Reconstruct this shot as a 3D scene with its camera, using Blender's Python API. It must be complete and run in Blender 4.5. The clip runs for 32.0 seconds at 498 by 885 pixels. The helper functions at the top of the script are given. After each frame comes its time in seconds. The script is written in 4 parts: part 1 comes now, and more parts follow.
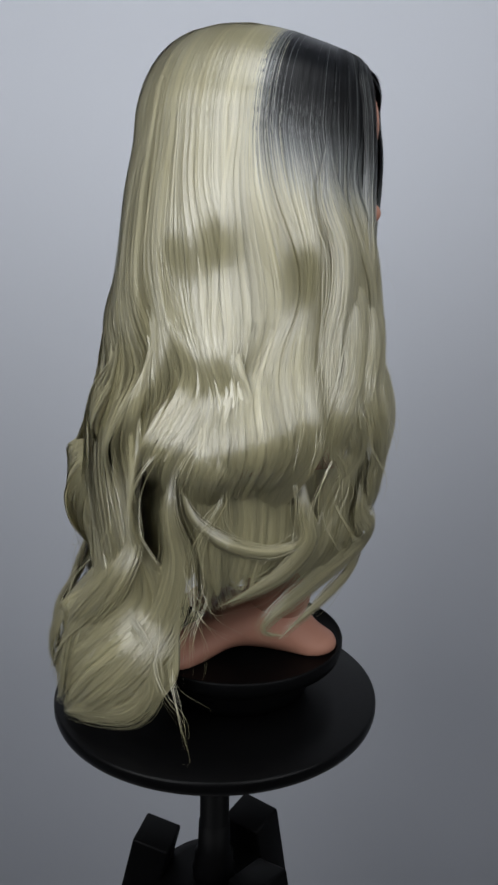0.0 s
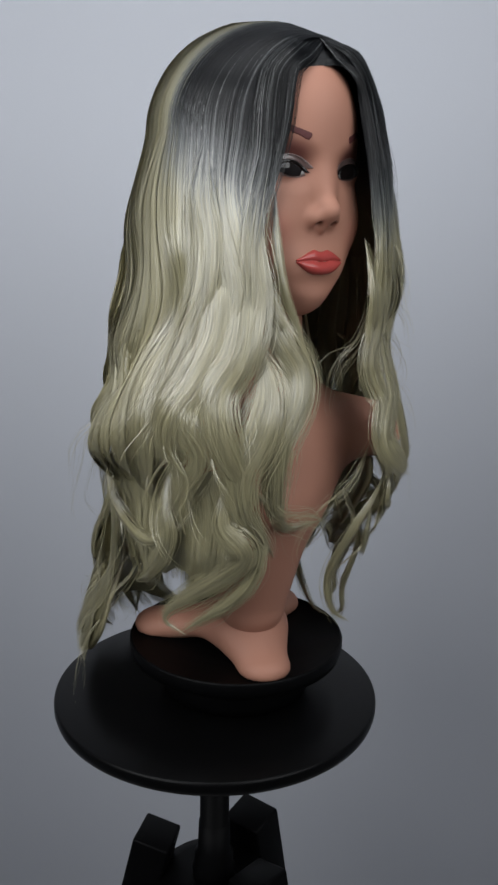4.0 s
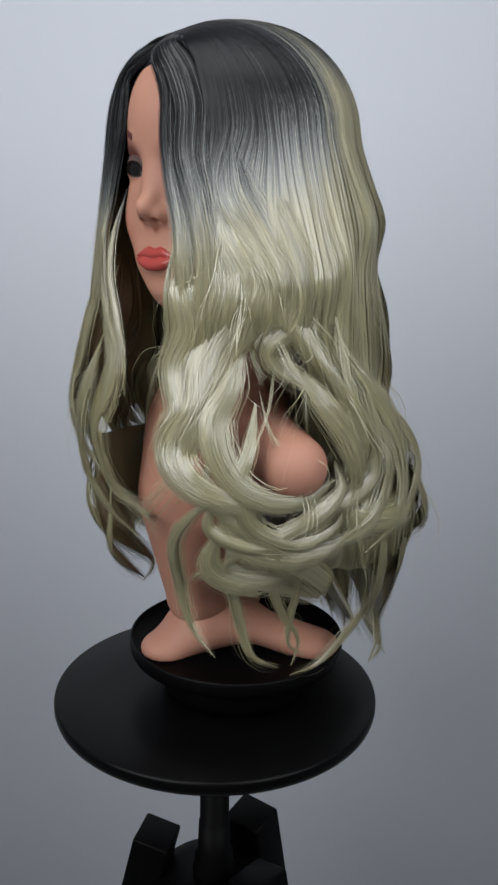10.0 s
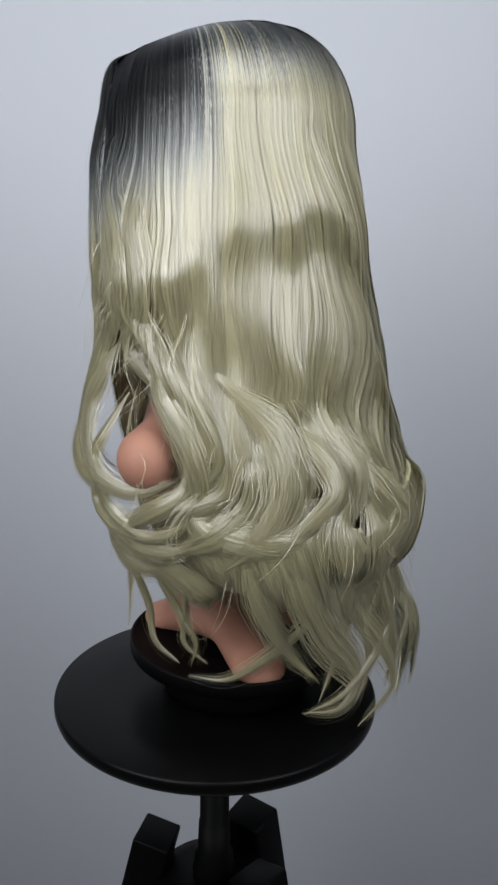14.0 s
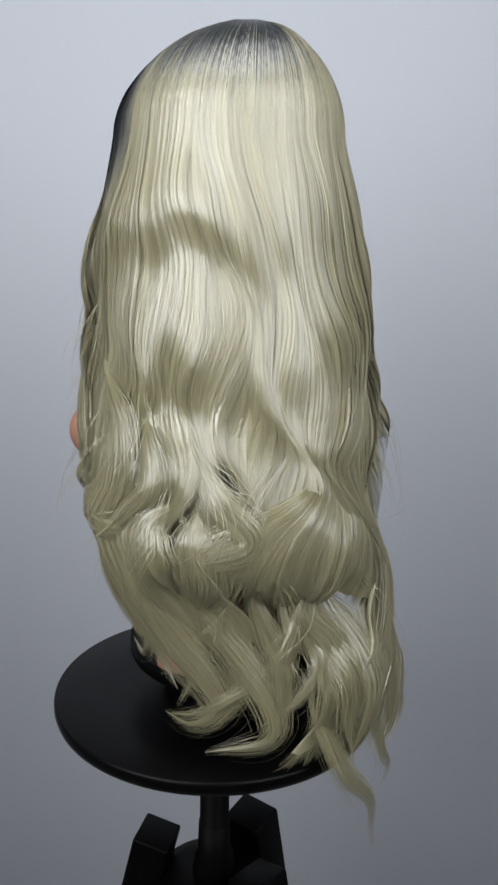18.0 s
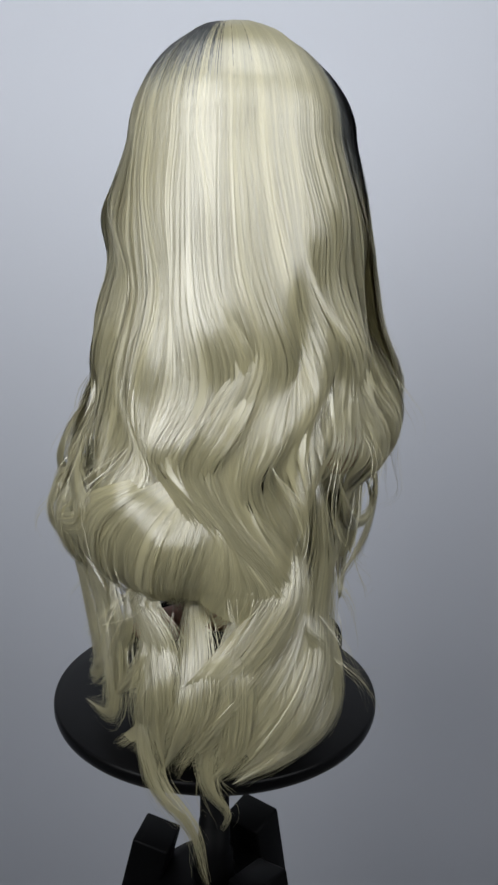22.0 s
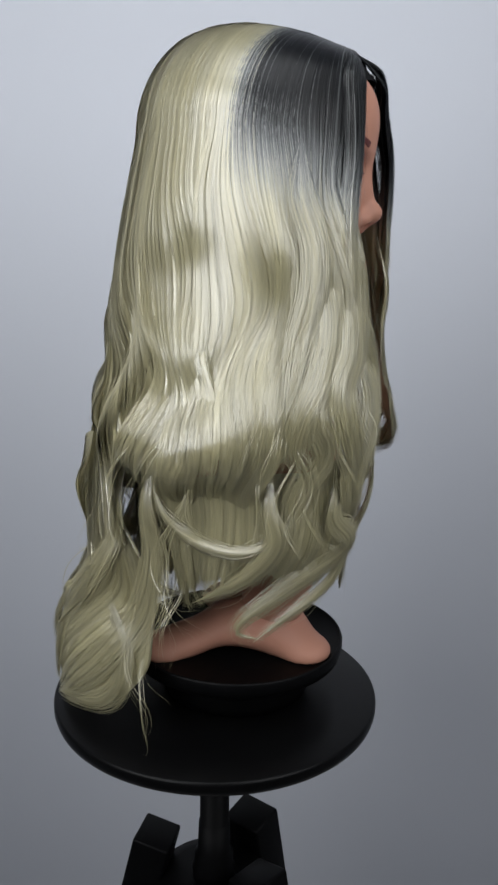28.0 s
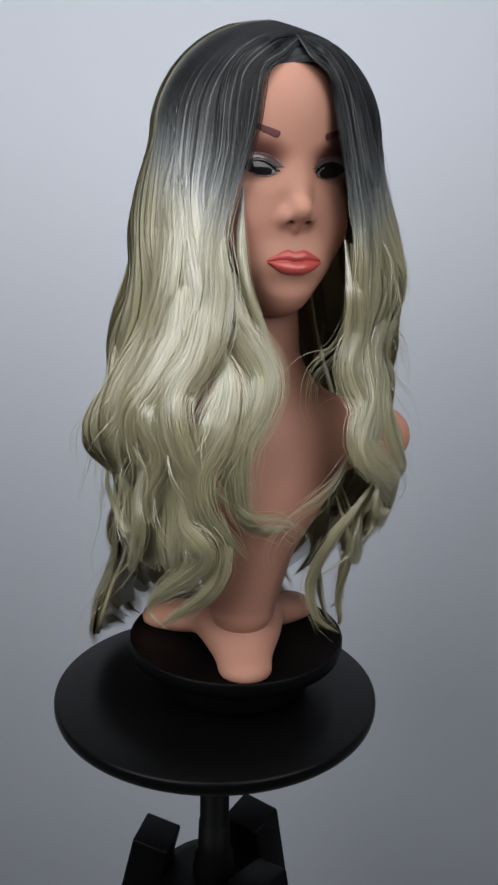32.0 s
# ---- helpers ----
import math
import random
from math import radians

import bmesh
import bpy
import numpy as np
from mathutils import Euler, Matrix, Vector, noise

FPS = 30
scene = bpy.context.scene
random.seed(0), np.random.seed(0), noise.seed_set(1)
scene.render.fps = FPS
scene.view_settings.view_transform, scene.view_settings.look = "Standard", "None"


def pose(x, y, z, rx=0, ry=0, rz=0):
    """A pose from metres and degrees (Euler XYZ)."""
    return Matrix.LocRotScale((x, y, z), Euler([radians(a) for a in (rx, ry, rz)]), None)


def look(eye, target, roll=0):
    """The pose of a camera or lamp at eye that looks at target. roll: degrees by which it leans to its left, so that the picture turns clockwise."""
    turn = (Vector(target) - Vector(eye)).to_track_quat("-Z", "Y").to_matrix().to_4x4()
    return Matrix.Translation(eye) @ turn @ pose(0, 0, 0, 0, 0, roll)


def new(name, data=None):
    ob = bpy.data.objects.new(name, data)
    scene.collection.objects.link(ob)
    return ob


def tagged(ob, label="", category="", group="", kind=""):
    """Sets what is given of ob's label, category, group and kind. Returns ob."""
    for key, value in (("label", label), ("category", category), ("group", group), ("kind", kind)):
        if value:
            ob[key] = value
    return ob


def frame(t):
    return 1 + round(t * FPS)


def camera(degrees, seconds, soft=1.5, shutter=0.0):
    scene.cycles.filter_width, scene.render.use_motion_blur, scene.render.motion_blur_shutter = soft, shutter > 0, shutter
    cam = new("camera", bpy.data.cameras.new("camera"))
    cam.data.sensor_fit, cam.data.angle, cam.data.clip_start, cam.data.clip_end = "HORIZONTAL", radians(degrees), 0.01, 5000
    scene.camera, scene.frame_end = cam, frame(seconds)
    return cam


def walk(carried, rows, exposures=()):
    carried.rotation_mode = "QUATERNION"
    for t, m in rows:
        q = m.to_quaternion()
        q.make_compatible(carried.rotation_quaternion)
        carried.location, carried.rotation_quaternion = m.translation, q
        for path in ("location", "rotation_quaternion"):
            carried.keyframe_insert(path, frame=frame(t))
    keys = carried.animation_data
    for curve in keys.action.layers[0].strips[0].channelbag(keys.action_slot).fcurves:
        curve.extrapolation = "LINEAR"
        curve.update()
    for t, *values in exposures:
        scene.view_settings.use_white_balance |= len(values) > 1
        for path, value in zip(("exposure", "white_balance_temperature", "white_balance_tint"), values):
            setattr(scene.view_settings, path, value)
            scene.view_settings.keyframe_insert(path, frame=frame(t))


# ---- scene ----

SECONDS = 32.0
TOP = 1.25            # height of the turntable's top over the floor
SPIN = 360 / 27.0     # degrees a second, clockwise from above

# ---- camera ----
cam = camera(32.4, SECONDS, 2.6)
EYE = pose(0, -0.7453, TOP + 0.3729, 90 - 14.01, 0, -0.64) @ pose(0, 0, 0, 0, 0, 1.18)
walk(cam, [(0.0, EYE), (SECONDS, EYE)], [(0.0, 0.0), (6.0, 0.0), (9.0, 0.26), (SECONDS, 0.26)])

# ---- light ----
world = bpy.data.worlds.new("room_air")
world.use_nodes = True
world.node_tree.nodes["Background"].inputs[0].default_value = (0.75, 0.85, 1.0, 1)
world.node_tree.nodes["Background"].inputs[1].default_value = 0.02
scene.world = world


def softbox(name, eye, target, width, height, power, colour):
    data = bpy.data.lights.new(name, "AREA")
    data.shape, data.size, data.size_y, data.energy, data.color, data.spread = "RECTANGLE", width, height, power, colour, radians(125)
    ob = new(name, data)
    ob.matrix_world = look(eye, target)
    return ob


softbox("overhead_light", (0.0, -0.22, 2.5), (0.0, 0.25, 1.6), 1.2, 0.7, 2.9, (0.95, 0.97, 1.0))
softbox("softbox_light", (-0.70, -0.80, 2.10), (0.0, 0.1, 1.72), 0.95, 0.95, 5.9, (0.96, 0.975, 1.0))
softbox("softbox_light", (0.70, -0.80, 2.10), (0.0, 0.1, 1.72), 0.9, 0.9, 3.9, (0.96, 0.975, 1.0))


# ---- materials ----
def material(name, colour, rough=0.5, metal=0.0, spec=0.5):
    m = bpy.data.materials.new(name)
    m.use_nodes = True
    b = m.node_tree.nodes["Principled BSDF"]
    b.inputs["Base Color"].default_value = (*colour, 1)
    b.inputs["Roughness"].default_value, b.inputs["Metallic"].default_value = rough, metal
    b.inputs["Specular IOR Level"].default_value = spec
    return m, m.node_tree, b


def node(tree, kind, **values):
    n = tree.nodes.new(kind)
    for key, value in values.items():
        n.inputs[key.replace("_", " ")].default_value = value
    return n


def noise_bump(tree, b, scale, strength, distance=0.001, detail=6):
    at = tree.nodes.new("ShaderNodeTexCoord")
    n = node(tree, "ShaderNodeTexNoise", Scale=scale, Detail=detail)
    tree.links.new(at.outputs["Object"], n.inputs["Vector"])
    bump = node(tree, "ShaderNodeBump", Strength=strength, Distance=distance)
    tree.links.new(n.outputs[0], bump.inputs["Height"])
    tree.links.new(bump.outputs[0], b.inputs["Normal"])
    return n, at


def mottled(name, dark, light, scale, rough, bump_scale, bump, spec=0.5):
    """A surface whose colour wanders between two tones, with a fine relief."""
    m, tree, b = material(name, light, rough, 0.0, spec)
    n, at = noise_bump(tree, b, bump_scale, bump)
    wide = node(tree, "ShaderNodeTexNoise", Scale=scale, Detail=4.0)
    tree.links.new(at.outputs["Object"], wide.inputs["Vector"])
    mix = tree.nodes.new("ShaderNodeMix")
    mix.data_type = "RGBA"
    mix.inputs[6].default_value, mix.inputs[7].default_value = (*dark, 1), (*light, 1)
    tree.links.new(wide.outputs[0], mix.inputs[0])
    tree.links.new(mix.outputs[2], b.inputs["Base Color"])
    return m


PAINT = mottled("wall_paint", (0.518, 0.540, 0.588), (0.548, 0.570, 0.618), 3.0, 0.7, 180.0, 0.08)
FLOORING = mottled("floor_vinyl", (0.46, 0.45, 0.44), (0.54, 0.53, 0.52), 6.0, 0.5, 90.0, 0.1)
PLATE = mottled("black_lacquer", (0.0015, 0.0015, 0.0017), (0.003, 0.003, 0.0032), 25.0, 0.36, 260.0, 0.04, 0.12)
PLASTIC = mottled("black_plastic", (0.001, 0.001, 0.0012), (0.0022, 0.0022, 0.0025), 40.0, 0.5, 500.0, 0.08, 0.10)
RUBBER = mottled("black_rubber", (0.005, 0.005, 0.005), (0.009, 0.009, 0.009), 60.0, 0.7, 400.0, 0.1)


def skin_material():
    m, tree, b = material("painted_skin", (0.53, 0.245, 0.17), 0.58, 0.0, 0.35)
    b.inputs["Subsurface Weight"].default_value = 0.0
    n, at = noise_bump(tree, b, 300.0, 0.03)
    split = tree.nodes.new("ShaderNodeSeparateXYZ")
    tree.links.new(at.outputs["Object"], split.inputs[0])

    def soft_spot(centre, size, low, high):
        """1 inside an ellipsoid, fading to 0 at its edge, on both sides of the face."""
        side = tree.nodes.new("ShaderNodeMath")
        side.operation = "ABSOLUTE"
        tree.links.new(split.outputs[1], side.inputs[0])
        join = tree.nodes.new("ShaderNodeCombineXYZ")
        tree.links.new(split.outputs[0], join.inputs[0])
        tree.links.new(side.outputs[0], join.inputs[1])
        tree.links.new(split.outputs[2], join.inputs[2])
        away = tree.nodes.new("ShaderNodeVectorMath")
        away.operation = "SUBTRACT"
        away.inputs[1].default_value = centre
        tree.links.new(join.outputs[0], away.inputs[0])
        scaled = tree.nodes.new("ShaderNodeVectorMath")
        scaled.operation = "DIVIDE"
        scaled.inputs[1].default_value = size
        tree.links.new(away.outputs[0], scaled.inputs[0])
        length = tree.nodes.new("ShaderNodeVectorMath")
        length.operation = "LENGTH"
        tree.links.new(scaled.outputs[0], length.inputs[0])
        fade = tree.nodes.new("ShaderNodeMapRange")
        fade.interpolation_type = "SMOOTHSTEP"
        fade.inputs[1].default_value, fade.inputs[2].default_value = low, high
        fade.inputs[3].default_value, fade.inputs[4].default_value = 1.0, 0.0
        tree.links.new(length.outputs[1], fade.inputs[0])
        return fade.outputs[0]

    base = tree.nodes.new("ShaderNodeRGB")
    base.outputs[0].default_value = (0.42, 0.205, 0.142, 1)
    last = base.outputs[0]
    tones = [((0.092, 0.029, 0.424), (0.05, 0.023, 0.020), 0.25, 1.0, (0.12, 0.035, 0.03), 0.9),
             ((0.085, 0.042, 0.37), (0.05, 0.022, 0.025), 0.2, 1.0, (0.55, 0.20, 0.15), 0.35)]
    for centre, size, low, high, colour, weight in tones:
        spot = soft_spot(centre, size, low, high)
        amount = tree.nodes.new("ShaderNodeMath")
        amount.operation = "MULTIPLY"
        amount.inputs[1].default_value = weight
        tree.links.new(spot, amount.inputs[0])
        mix = tree.nodes.new("ShaderNodeMix")
        mix.data_type = "RGBA"
        mix.inputs[7].default_value = (*colour, 1)
        tree.links.new(amount.outputs[0], mix.inputs[0])
        tree.links.new(last, mix.inputs[6])
        last = mix.outputs[2]
    tree.links.new(last, b.inputs["Base Color"])
    return m


SKIN = skin_material()
LIPS = mottled("red_lip_paint", (0.37, 0.056, 0.050), (0.43, 0.072, 0.062), 90.0, 0.16, 300.0, 0.05)
BROW = mottled("brown_brow_paint", (0.075, 0.018, 0.018), (0.11, 0.028, 0.026), 300.0, 0.6, 500.0, 0.1)
EYE_GLOSS = mottled("dark_eye_enamel", (0.006, 0.005, 0.005), (0.012, 0.009, 0.008), 50.0, 0.05, 200.0, 0.0)


EYE_WHITE = mottled("white_eye_enamel", (0.13, 0.12, 0.115), (0.17, 0.16, 0.15), 60.0, 0.08, 200.0, 0.0)
EYE_LID = mottled("pearl_lid_paint", (0.10, 0.065, 0.06), (0.16, 0.11, 0.10), 120.0, 0.22, 400.0, 0.05, 0.9)


def hair_material():
    """Synthetic fibre: pale ash blond, dyed black where the attribute says so; it shines along the turn of the locks."""
    m, tree, b = material("dyed_synthetic_hair", (0.5, 0.48, 0.33), 0.37, 0.0, 0.6)
    dye = tree.nodes.new("ShaderNodeAttribute")
    dye.attribute_name = "dye"
    tone = tree.nodes.new("ShaderNodeAttribute")
    tone.attribute_name = "tone"
    ramp = tree.nodes.new("ShaderNodeValToRGB")
    tree.links.new(dye.outputs["Fac"], ramp.inputs[0])
    stops = ramp.color_ramp.elements
    stops[0].position, stops[0].color = 0.0, (0.415, 0.38, 0.216, 1)
    stops[1].position, stops[1].color = 1.0, (0.004, 0.0045, 0.0055, 1)
    pale = stops.new(0.22)
    pale.color = (0.30, 0.302, 0.25, 1)
    middle = stops.new(0.5)
    middle.color = (0.13, 0.142, 0.142, 1)
    gloss = node(tree, "ShaderNodeMapRange")
    gloss.inputs[3].default_value, gloss.inputs[4].default_value = 0.9, 0.12
    tree.links.new(dye.outputs["Fac"], gloss.inputs[0])
    tree.links.new(gloss.outputs[0], b.inputs["Specular IOR Level"])
    shade = node(tree, "ShaderNodeMapRange")
    shade.inputs[3].default_value, shade.inputs[4].default_value = 0.62, 1.2
    tree.links.new(tone.outputs["Fac"], shade.inputs[0])
    mul = tree.nodes.new("ShaderNodeVectorMath")
    mul.operation = "SCALE"
    tree.links.new(ramp.outputs[0], mul.inputs[0])
    tree.links.new(shade.outputs[0], mul.inputs["Scale"])
    tree.links.new(mul.outputs[0], b.inputs["Base Color"])
    flow = tree.nodes.new("ShaderNodeAttribute")
    flow.attribute_name = "flow"
    turn = tree.nodes.new("ShaderNodeVectorTransform")
    turn.vector_type, turn.convert_from, turn.convert_to = "VECTOR", "OBJECT", "WORLD"
    tree.links.new(flow.outputs["Vector"], turn.inputs[0])
    tree.links.new(turn.outputs[0], b.inputs["Tangent"])
    b.inputs["Anisotropic"].default_value = 0.8
    b.inputs["IOR"].default_value = 1.92
    return m


HAIR = hair_material()


# ---- mesh tools ----
def part(name, bm, mat, parent=None, label="", smooth=True):
    data = bpy.data.meshes.new(name)
    bm.normal_update()
    bm.to_mesh(data)
    bm.free()
    data.materials.append(mat)
    if smooth:
        data.polygons.foreach_set("use_smooth", [True] * len(data.polygons))
    ob = new(name, data)
    if parent is not None:
        ob.parent = parent
    return tagged(ob, label) if label else ob


def raw_mesh(name, verts, quads, mats, which=None, attributes=()):
    """A mesh from arrays of vertices and four-sided faces."""
    data = bpy.data.meshes.new(name)
    data.vertices.add(len(verts))
    data.vertices.foreach_set("co", np.ascontiguousarray(verts, dtype=np.float32).ravel())
    data.loops.add(len(quads) * 4)
    data.loops.foreach_set("vertex_index", np.ascontiguousarray(quads, dtype=np.int32).ravel())
    data.polygons.add(len(quads))
    data.polygons.foreach_set("loop_start", np.arange(len(quads), dtype=np.int32) * 4)
    for mat in mats:
        data.materials.append(mat)
    if which is not None:
        data.polygons.foreach_set("material_index", np.ascontiguousarray(which, dtype=np.int32))
    data.polygons.foreach_set("use_smooth", np.ones(len(quads), dtype=bool))
    for key, values in attributes:
        data.attributes.new(key, "FLOAT", "POINT").data.foreach_set("value", np.ascontiguousarray(values, dtype=np.float32).ravel())
    data.update(calc_edges=True)
    data.validate()
    return data


def lathe(profile, n=96):
    """A turned body round z from (radius, height) pairs, closed at both ends."""
    bm = bmesh.new()
    rings = [[bm.verts.new((r * math.cos(2 * math.pi * k / n), r * math.sin(2 * math.pi * k / n), z)) for k in range(n)] for r, z in profile]
    for a, b in zip(rings, rings[1:]):
        for k in range(n):
            bm.faces.new((a[k], a[(k + 1) % n], b[(k + 1) % n], b[k]))
    bm.faces.new(rings[0][::-1])
    bm.faces.new(rings[-1])
    bmesh.ops.recalc_face_normals(bm, faces=bm.faces[:])
    return bm


def box(size, at=(0, 0, 0), bevel=0.003):
    bm = bmesh.new()
    bmesh.ops.create_cube(bm, size=1.0)
    bmesh.ops.transform(bm, matrix=Matrix.Translation(at) @ Matrix.Diagonal((*size, 1)), verts=bm.verts[:])
    if bevel:
        bmesh.ops.bevel(bm, geom=bm.edges[:], offset=bevel, segments=2, affect="EDGES", profile=0.5)
    return bm


def tube(points, radius, n=10):
    """A round cable through points."""
    bm = bmesh.new()
    pts = [Vector(p) for p in points]
    rings = []
    for i, p in enumerate(pts):
        way = (pts[min(i + 1, len(pts) - 1)] - pts[max(i - 1, 0)]).normalized()
        turn = way.to_track_quat("Z", "Y")
        rings.append([bm.verts.new(p + turn @ Vector((radius * math.cos(2 * math.pi * k / n), radius * math.sin(2 * math.pi * k / n), 0))) for k in range(n)])
    for a, b in zip(rings, rings[1:]):
        for k in range(n):
            bm.faces.new((a[k], a[(k + 1) % n], b[(k + 1) % n], b[k]))
    bm.faces.new(rings[0][::-1])
    bm.faces.new(rings[-1])
    return bm


# ---- room ----
def slab(name, size, at, mat):
    return tagged(part(name, box(size, at, 0), mat, smooth=False), kind="structure")


slab("floor", (3.6, 3.6, 0.1), (0, -0.9, -0.05), FLOORING)
slab("wall_north", (3.6, 0.1, 2.6), (0, 0.60, 1.3), PAINT)
slab("wall_south", (3.6, 0.1, 2.6), (0, -2.65, 1.3), PAINT)
slab("wall_east", (0.1, 3.45, 2.6), (1.75, -0.875, 1.3), PAINT)
slab("wall_west", (0.1, 3.45, 2.6), (-1.75, -0.875, 1.3), PAINT)
slab("ceiling", (3.6, 3.6, 0.1), (0, -0.875, 2.65), PAINT)

# ---- stand, plate and turntable ----
AX, AY = -0.0185, -0.007     # the stand's pole


def display_stand():
    stand = new("tripod_stand")
    stand.location = (AX, AY, 0)
    tagged(stand, "black plastic tripod stand with boxy splayed legs", "stand")
    part("tabletop", lathe([(0.05, TOP - 0.064), (0.146, TOP - 0.064), (0.1500, TOP - 0.062), (0.1512, TOP - 0.058), (0.1512, TOP - 0.053), (0.1504, TOP - 0.0508), (0.149, TOP - 0.050), (0.10, TOP - 0.050)], 160), PLATE, stand, "round black lacquered tabletop")
    part("flange", lathe([(0.030, TOP - 0.075), (0.036, TOP - 0.071), (0.036, TOP - 0.0645)], 48), PLASTIC, stand)
    part("pole", lathe([(0.0145, 0.45), (0.0145, TOP - 0.07)], 48), PLASTIC, stand)
    part("collar", lathe([(0.020, TOP - 0.262), (0.0215, TOP - 0.260), (0.0215, TOP - 0.252), (0.0195, TOP - 0.248), (0.0195, TOP - 0.236), (0.0165, TOP - 0.232), (0.0155, TOP - 0.20)], 48), PLASTIC, stand)
    part("hub", lathe([(0.050, TOP - 0.30), (0.060, TOP - 0.294), (0.062, TOP - 0.275), (0.058, TOP - 0.266), (0.045, TOP - 0.263)], 64), PLASTIC, stand)
    tilt, long = 13, (TOP - 0.222) / math.cos(radians(13)) - 0.012
    for az in (166, 52, -45):
        out = Vector((math.cos(radians(az)), math.sin(radians(az)), 0))
        bm = box((0.038, 0.044, long), (0, 0, -long / 2), 0.0025)
        bmesh.ops.transform(bm, matrix=Matrix.Translation(out * 0.060 + Vector((0, 0, TOP - 0.226))) @ pose(0, 0, 0, 0, 0, az) @ pose(0, 0, 0, 0, -tilt, 0), verts=bm.verts[:])
        leg = part("leg", bm, PLASTIC, stand)
        foot = out * (0.062 + long * math.sin(radians(tilt)))
        part("rubber_foot", box((0.06, 0.06, 0.014), (foot.x, foot.y, 0.007), 0.003), RUBBER, leg)
    return stand


def turntable():
    ob = new("turntable")
    ob.location = (0, 0, TOP)
    tagged(ob, "low round black motorised turntable on the tabletop", "turntable")
    part("base", lathe([(0.062, -0.0495), (0.068, -0.047), (0.070, -0.040), (0.070, -0.022), (0.066, -0.0165), (0.05, -0.0165)], 96), PLASTIC, ob)
    platter = part("platter", lathe([(0.06, -0.014), (0.094, -0.014), (0.0985, -0.011), (0.1000, -0.006), (0.1000, 0.0015), (0.0993, 0.003), (0.0980, 0.0032), (0.0972, 0.0022), (0.0968, 0.0), (0.05, 0.0)], 128), PLASTIC, ob, "dished black platter with a thin raised rim")
    return ob, platter


display_stand()
TABLE, PLATTER = turntable()
lead = part("power_cable", tube([(AX + 0.012 + 0.022 * math.cos(a), AY + 0.012 + 0.01 * math.sin(2 * a), TOP - 0.066 - 0.018 * (1 - math.sin(a))) for a in np.linspace(0.35 * math.pi, -0.9 * math.pi, 20)], 0.0018), RUBBER)
tagged(lead, "thin black power cable looped beside the pole", "cable")


# ---- mannequin ----
def blend(a, b, k):
    h = np.clip(0.5 + 0.5 * (b - a) / k, 0, 1)
    return b + (a - b) * h - k * h * (1 - h)


def carve(a, b, k):
    return -blend(-a, b, k)


def ball(p, c, r):
    """An ellipsoid, or a ball where r is one number."""
    if np.isscalar(r):
        return np.linalg.norm(p - np.array(c, dtype=np.float32), axis=-1) - r
    q = (p - np.array(c, dtype=np.float32)) / np.array(r, dtype=np.float32)
    return (np.linalg.norm(q, axis=-1) - 1) * min(r)


def cone(p, a, b, ra, rb, squash=1.0):
    """A round cone from a to b; squash below 1 flattens it in z."""
    a, b = np.array(a, dtype=np.float32), np.array(b, dtype=np.float32)
    s = np.array((1, 1, 1 / squash), dtype=np.float32)
    p, a, b = p * s, a * s, b * s
    way = b - a
    t = np.clip(((p - a) @ way) / (way @ way), 0, 1)
    return (np.linalg.norm(p - a - t[..., None] * way, axis=-1) - (ra + (rb - ra) * t)) * min(1, squash)


def net(field, low, high, step):
    """A smooth skin of quads over the zero level of a field."""
    axes = [np.arange(a, b, step, dtype=np.float32) for a, b in zip(low, high)]
    grid = np.stack(np.meshgrid(*axes, indexing="ij"), axis=-1)
    v = field(grid)
    inside = v < 0
    shape = tuple(n - 1 for n in v.shape)
    total, count = np.zeros((*shape, 3), dtype=np.float32), np.zeros(shape, dtype=np.float32)
    crossings = []
    for axis in range(3):
        lo = [slice(None)] * 3
        hi = [slice(None)] * 3
        lo[axis], hi[axis] = slice(0, -1), slice(1, None)
        a, b = v[tuple(lo)], v[tuple(hi)]
        cut = inside[tuple(lo)] != inside[tuple(hi)]
        t = np.where(cut, a / np.where(cut, a - b, 1), 0)
        place = grid[tuple(lo)].copy()
        place[..., axis] += t * step
        crossings.append((cut, inside[tuple(lo)]))
        others = [k for k in range(3) if k != axis]
        for da in (0, 1):
            for db in (0, 1):
                take = [slice(None)] * 3
                take[others[0]] = slice(da, da + shape[others[0]])
                take[others[1]] = slice(db, db + shape[others[1]])
                c = cut[tuple(take)]
                total += np.where(c[..., None], place[tuple(take)], 0)
                count += c
    used = count > 0
    number = np.full(shape, -1, dtype=np.int64)
    number[used] = np.arange(int(used.sum()))
    verts = total[used] / count[used][:, None]
    quads = []
    for axis in range(3):
        cut, first = crossings[axis]
        i = np.argwhere(cut)
        u, w = [k for k in range(3) if k != axis]
        i = i[(i[:, u] > 0) & (i[:, w] > 0) & (i[:, u] < shape[u]) & (i[:, w] < shape[w])]
        corner = []
        for du, dw in ((-1, -1), (0, -1), (0, 0), (-1, 0)):
            j = i.copy()
            j[:, u] += du
            j[:, w] += dw
            corner.append(number[j[:, 0], j[:, 1], j[:, 2]])
        q = np.stack(corner, axis=1)
        flip = first[i[:, 0], i[:, 1], i[:, 2]] ^ (axis == 1)
        q[~flip] = q[~flip][:, ::-1]
        quads.append(q)
    quads = np.concatenate(quads)
    return verts, quads[(quads >= 0).all(axis=1)]


def sides(p, shape):
    """The same form on both sides of the face, which looks along x."""
    q = p.copy()
    q[..., 1] = np.abs(q[..., 1])
    return shape(q)


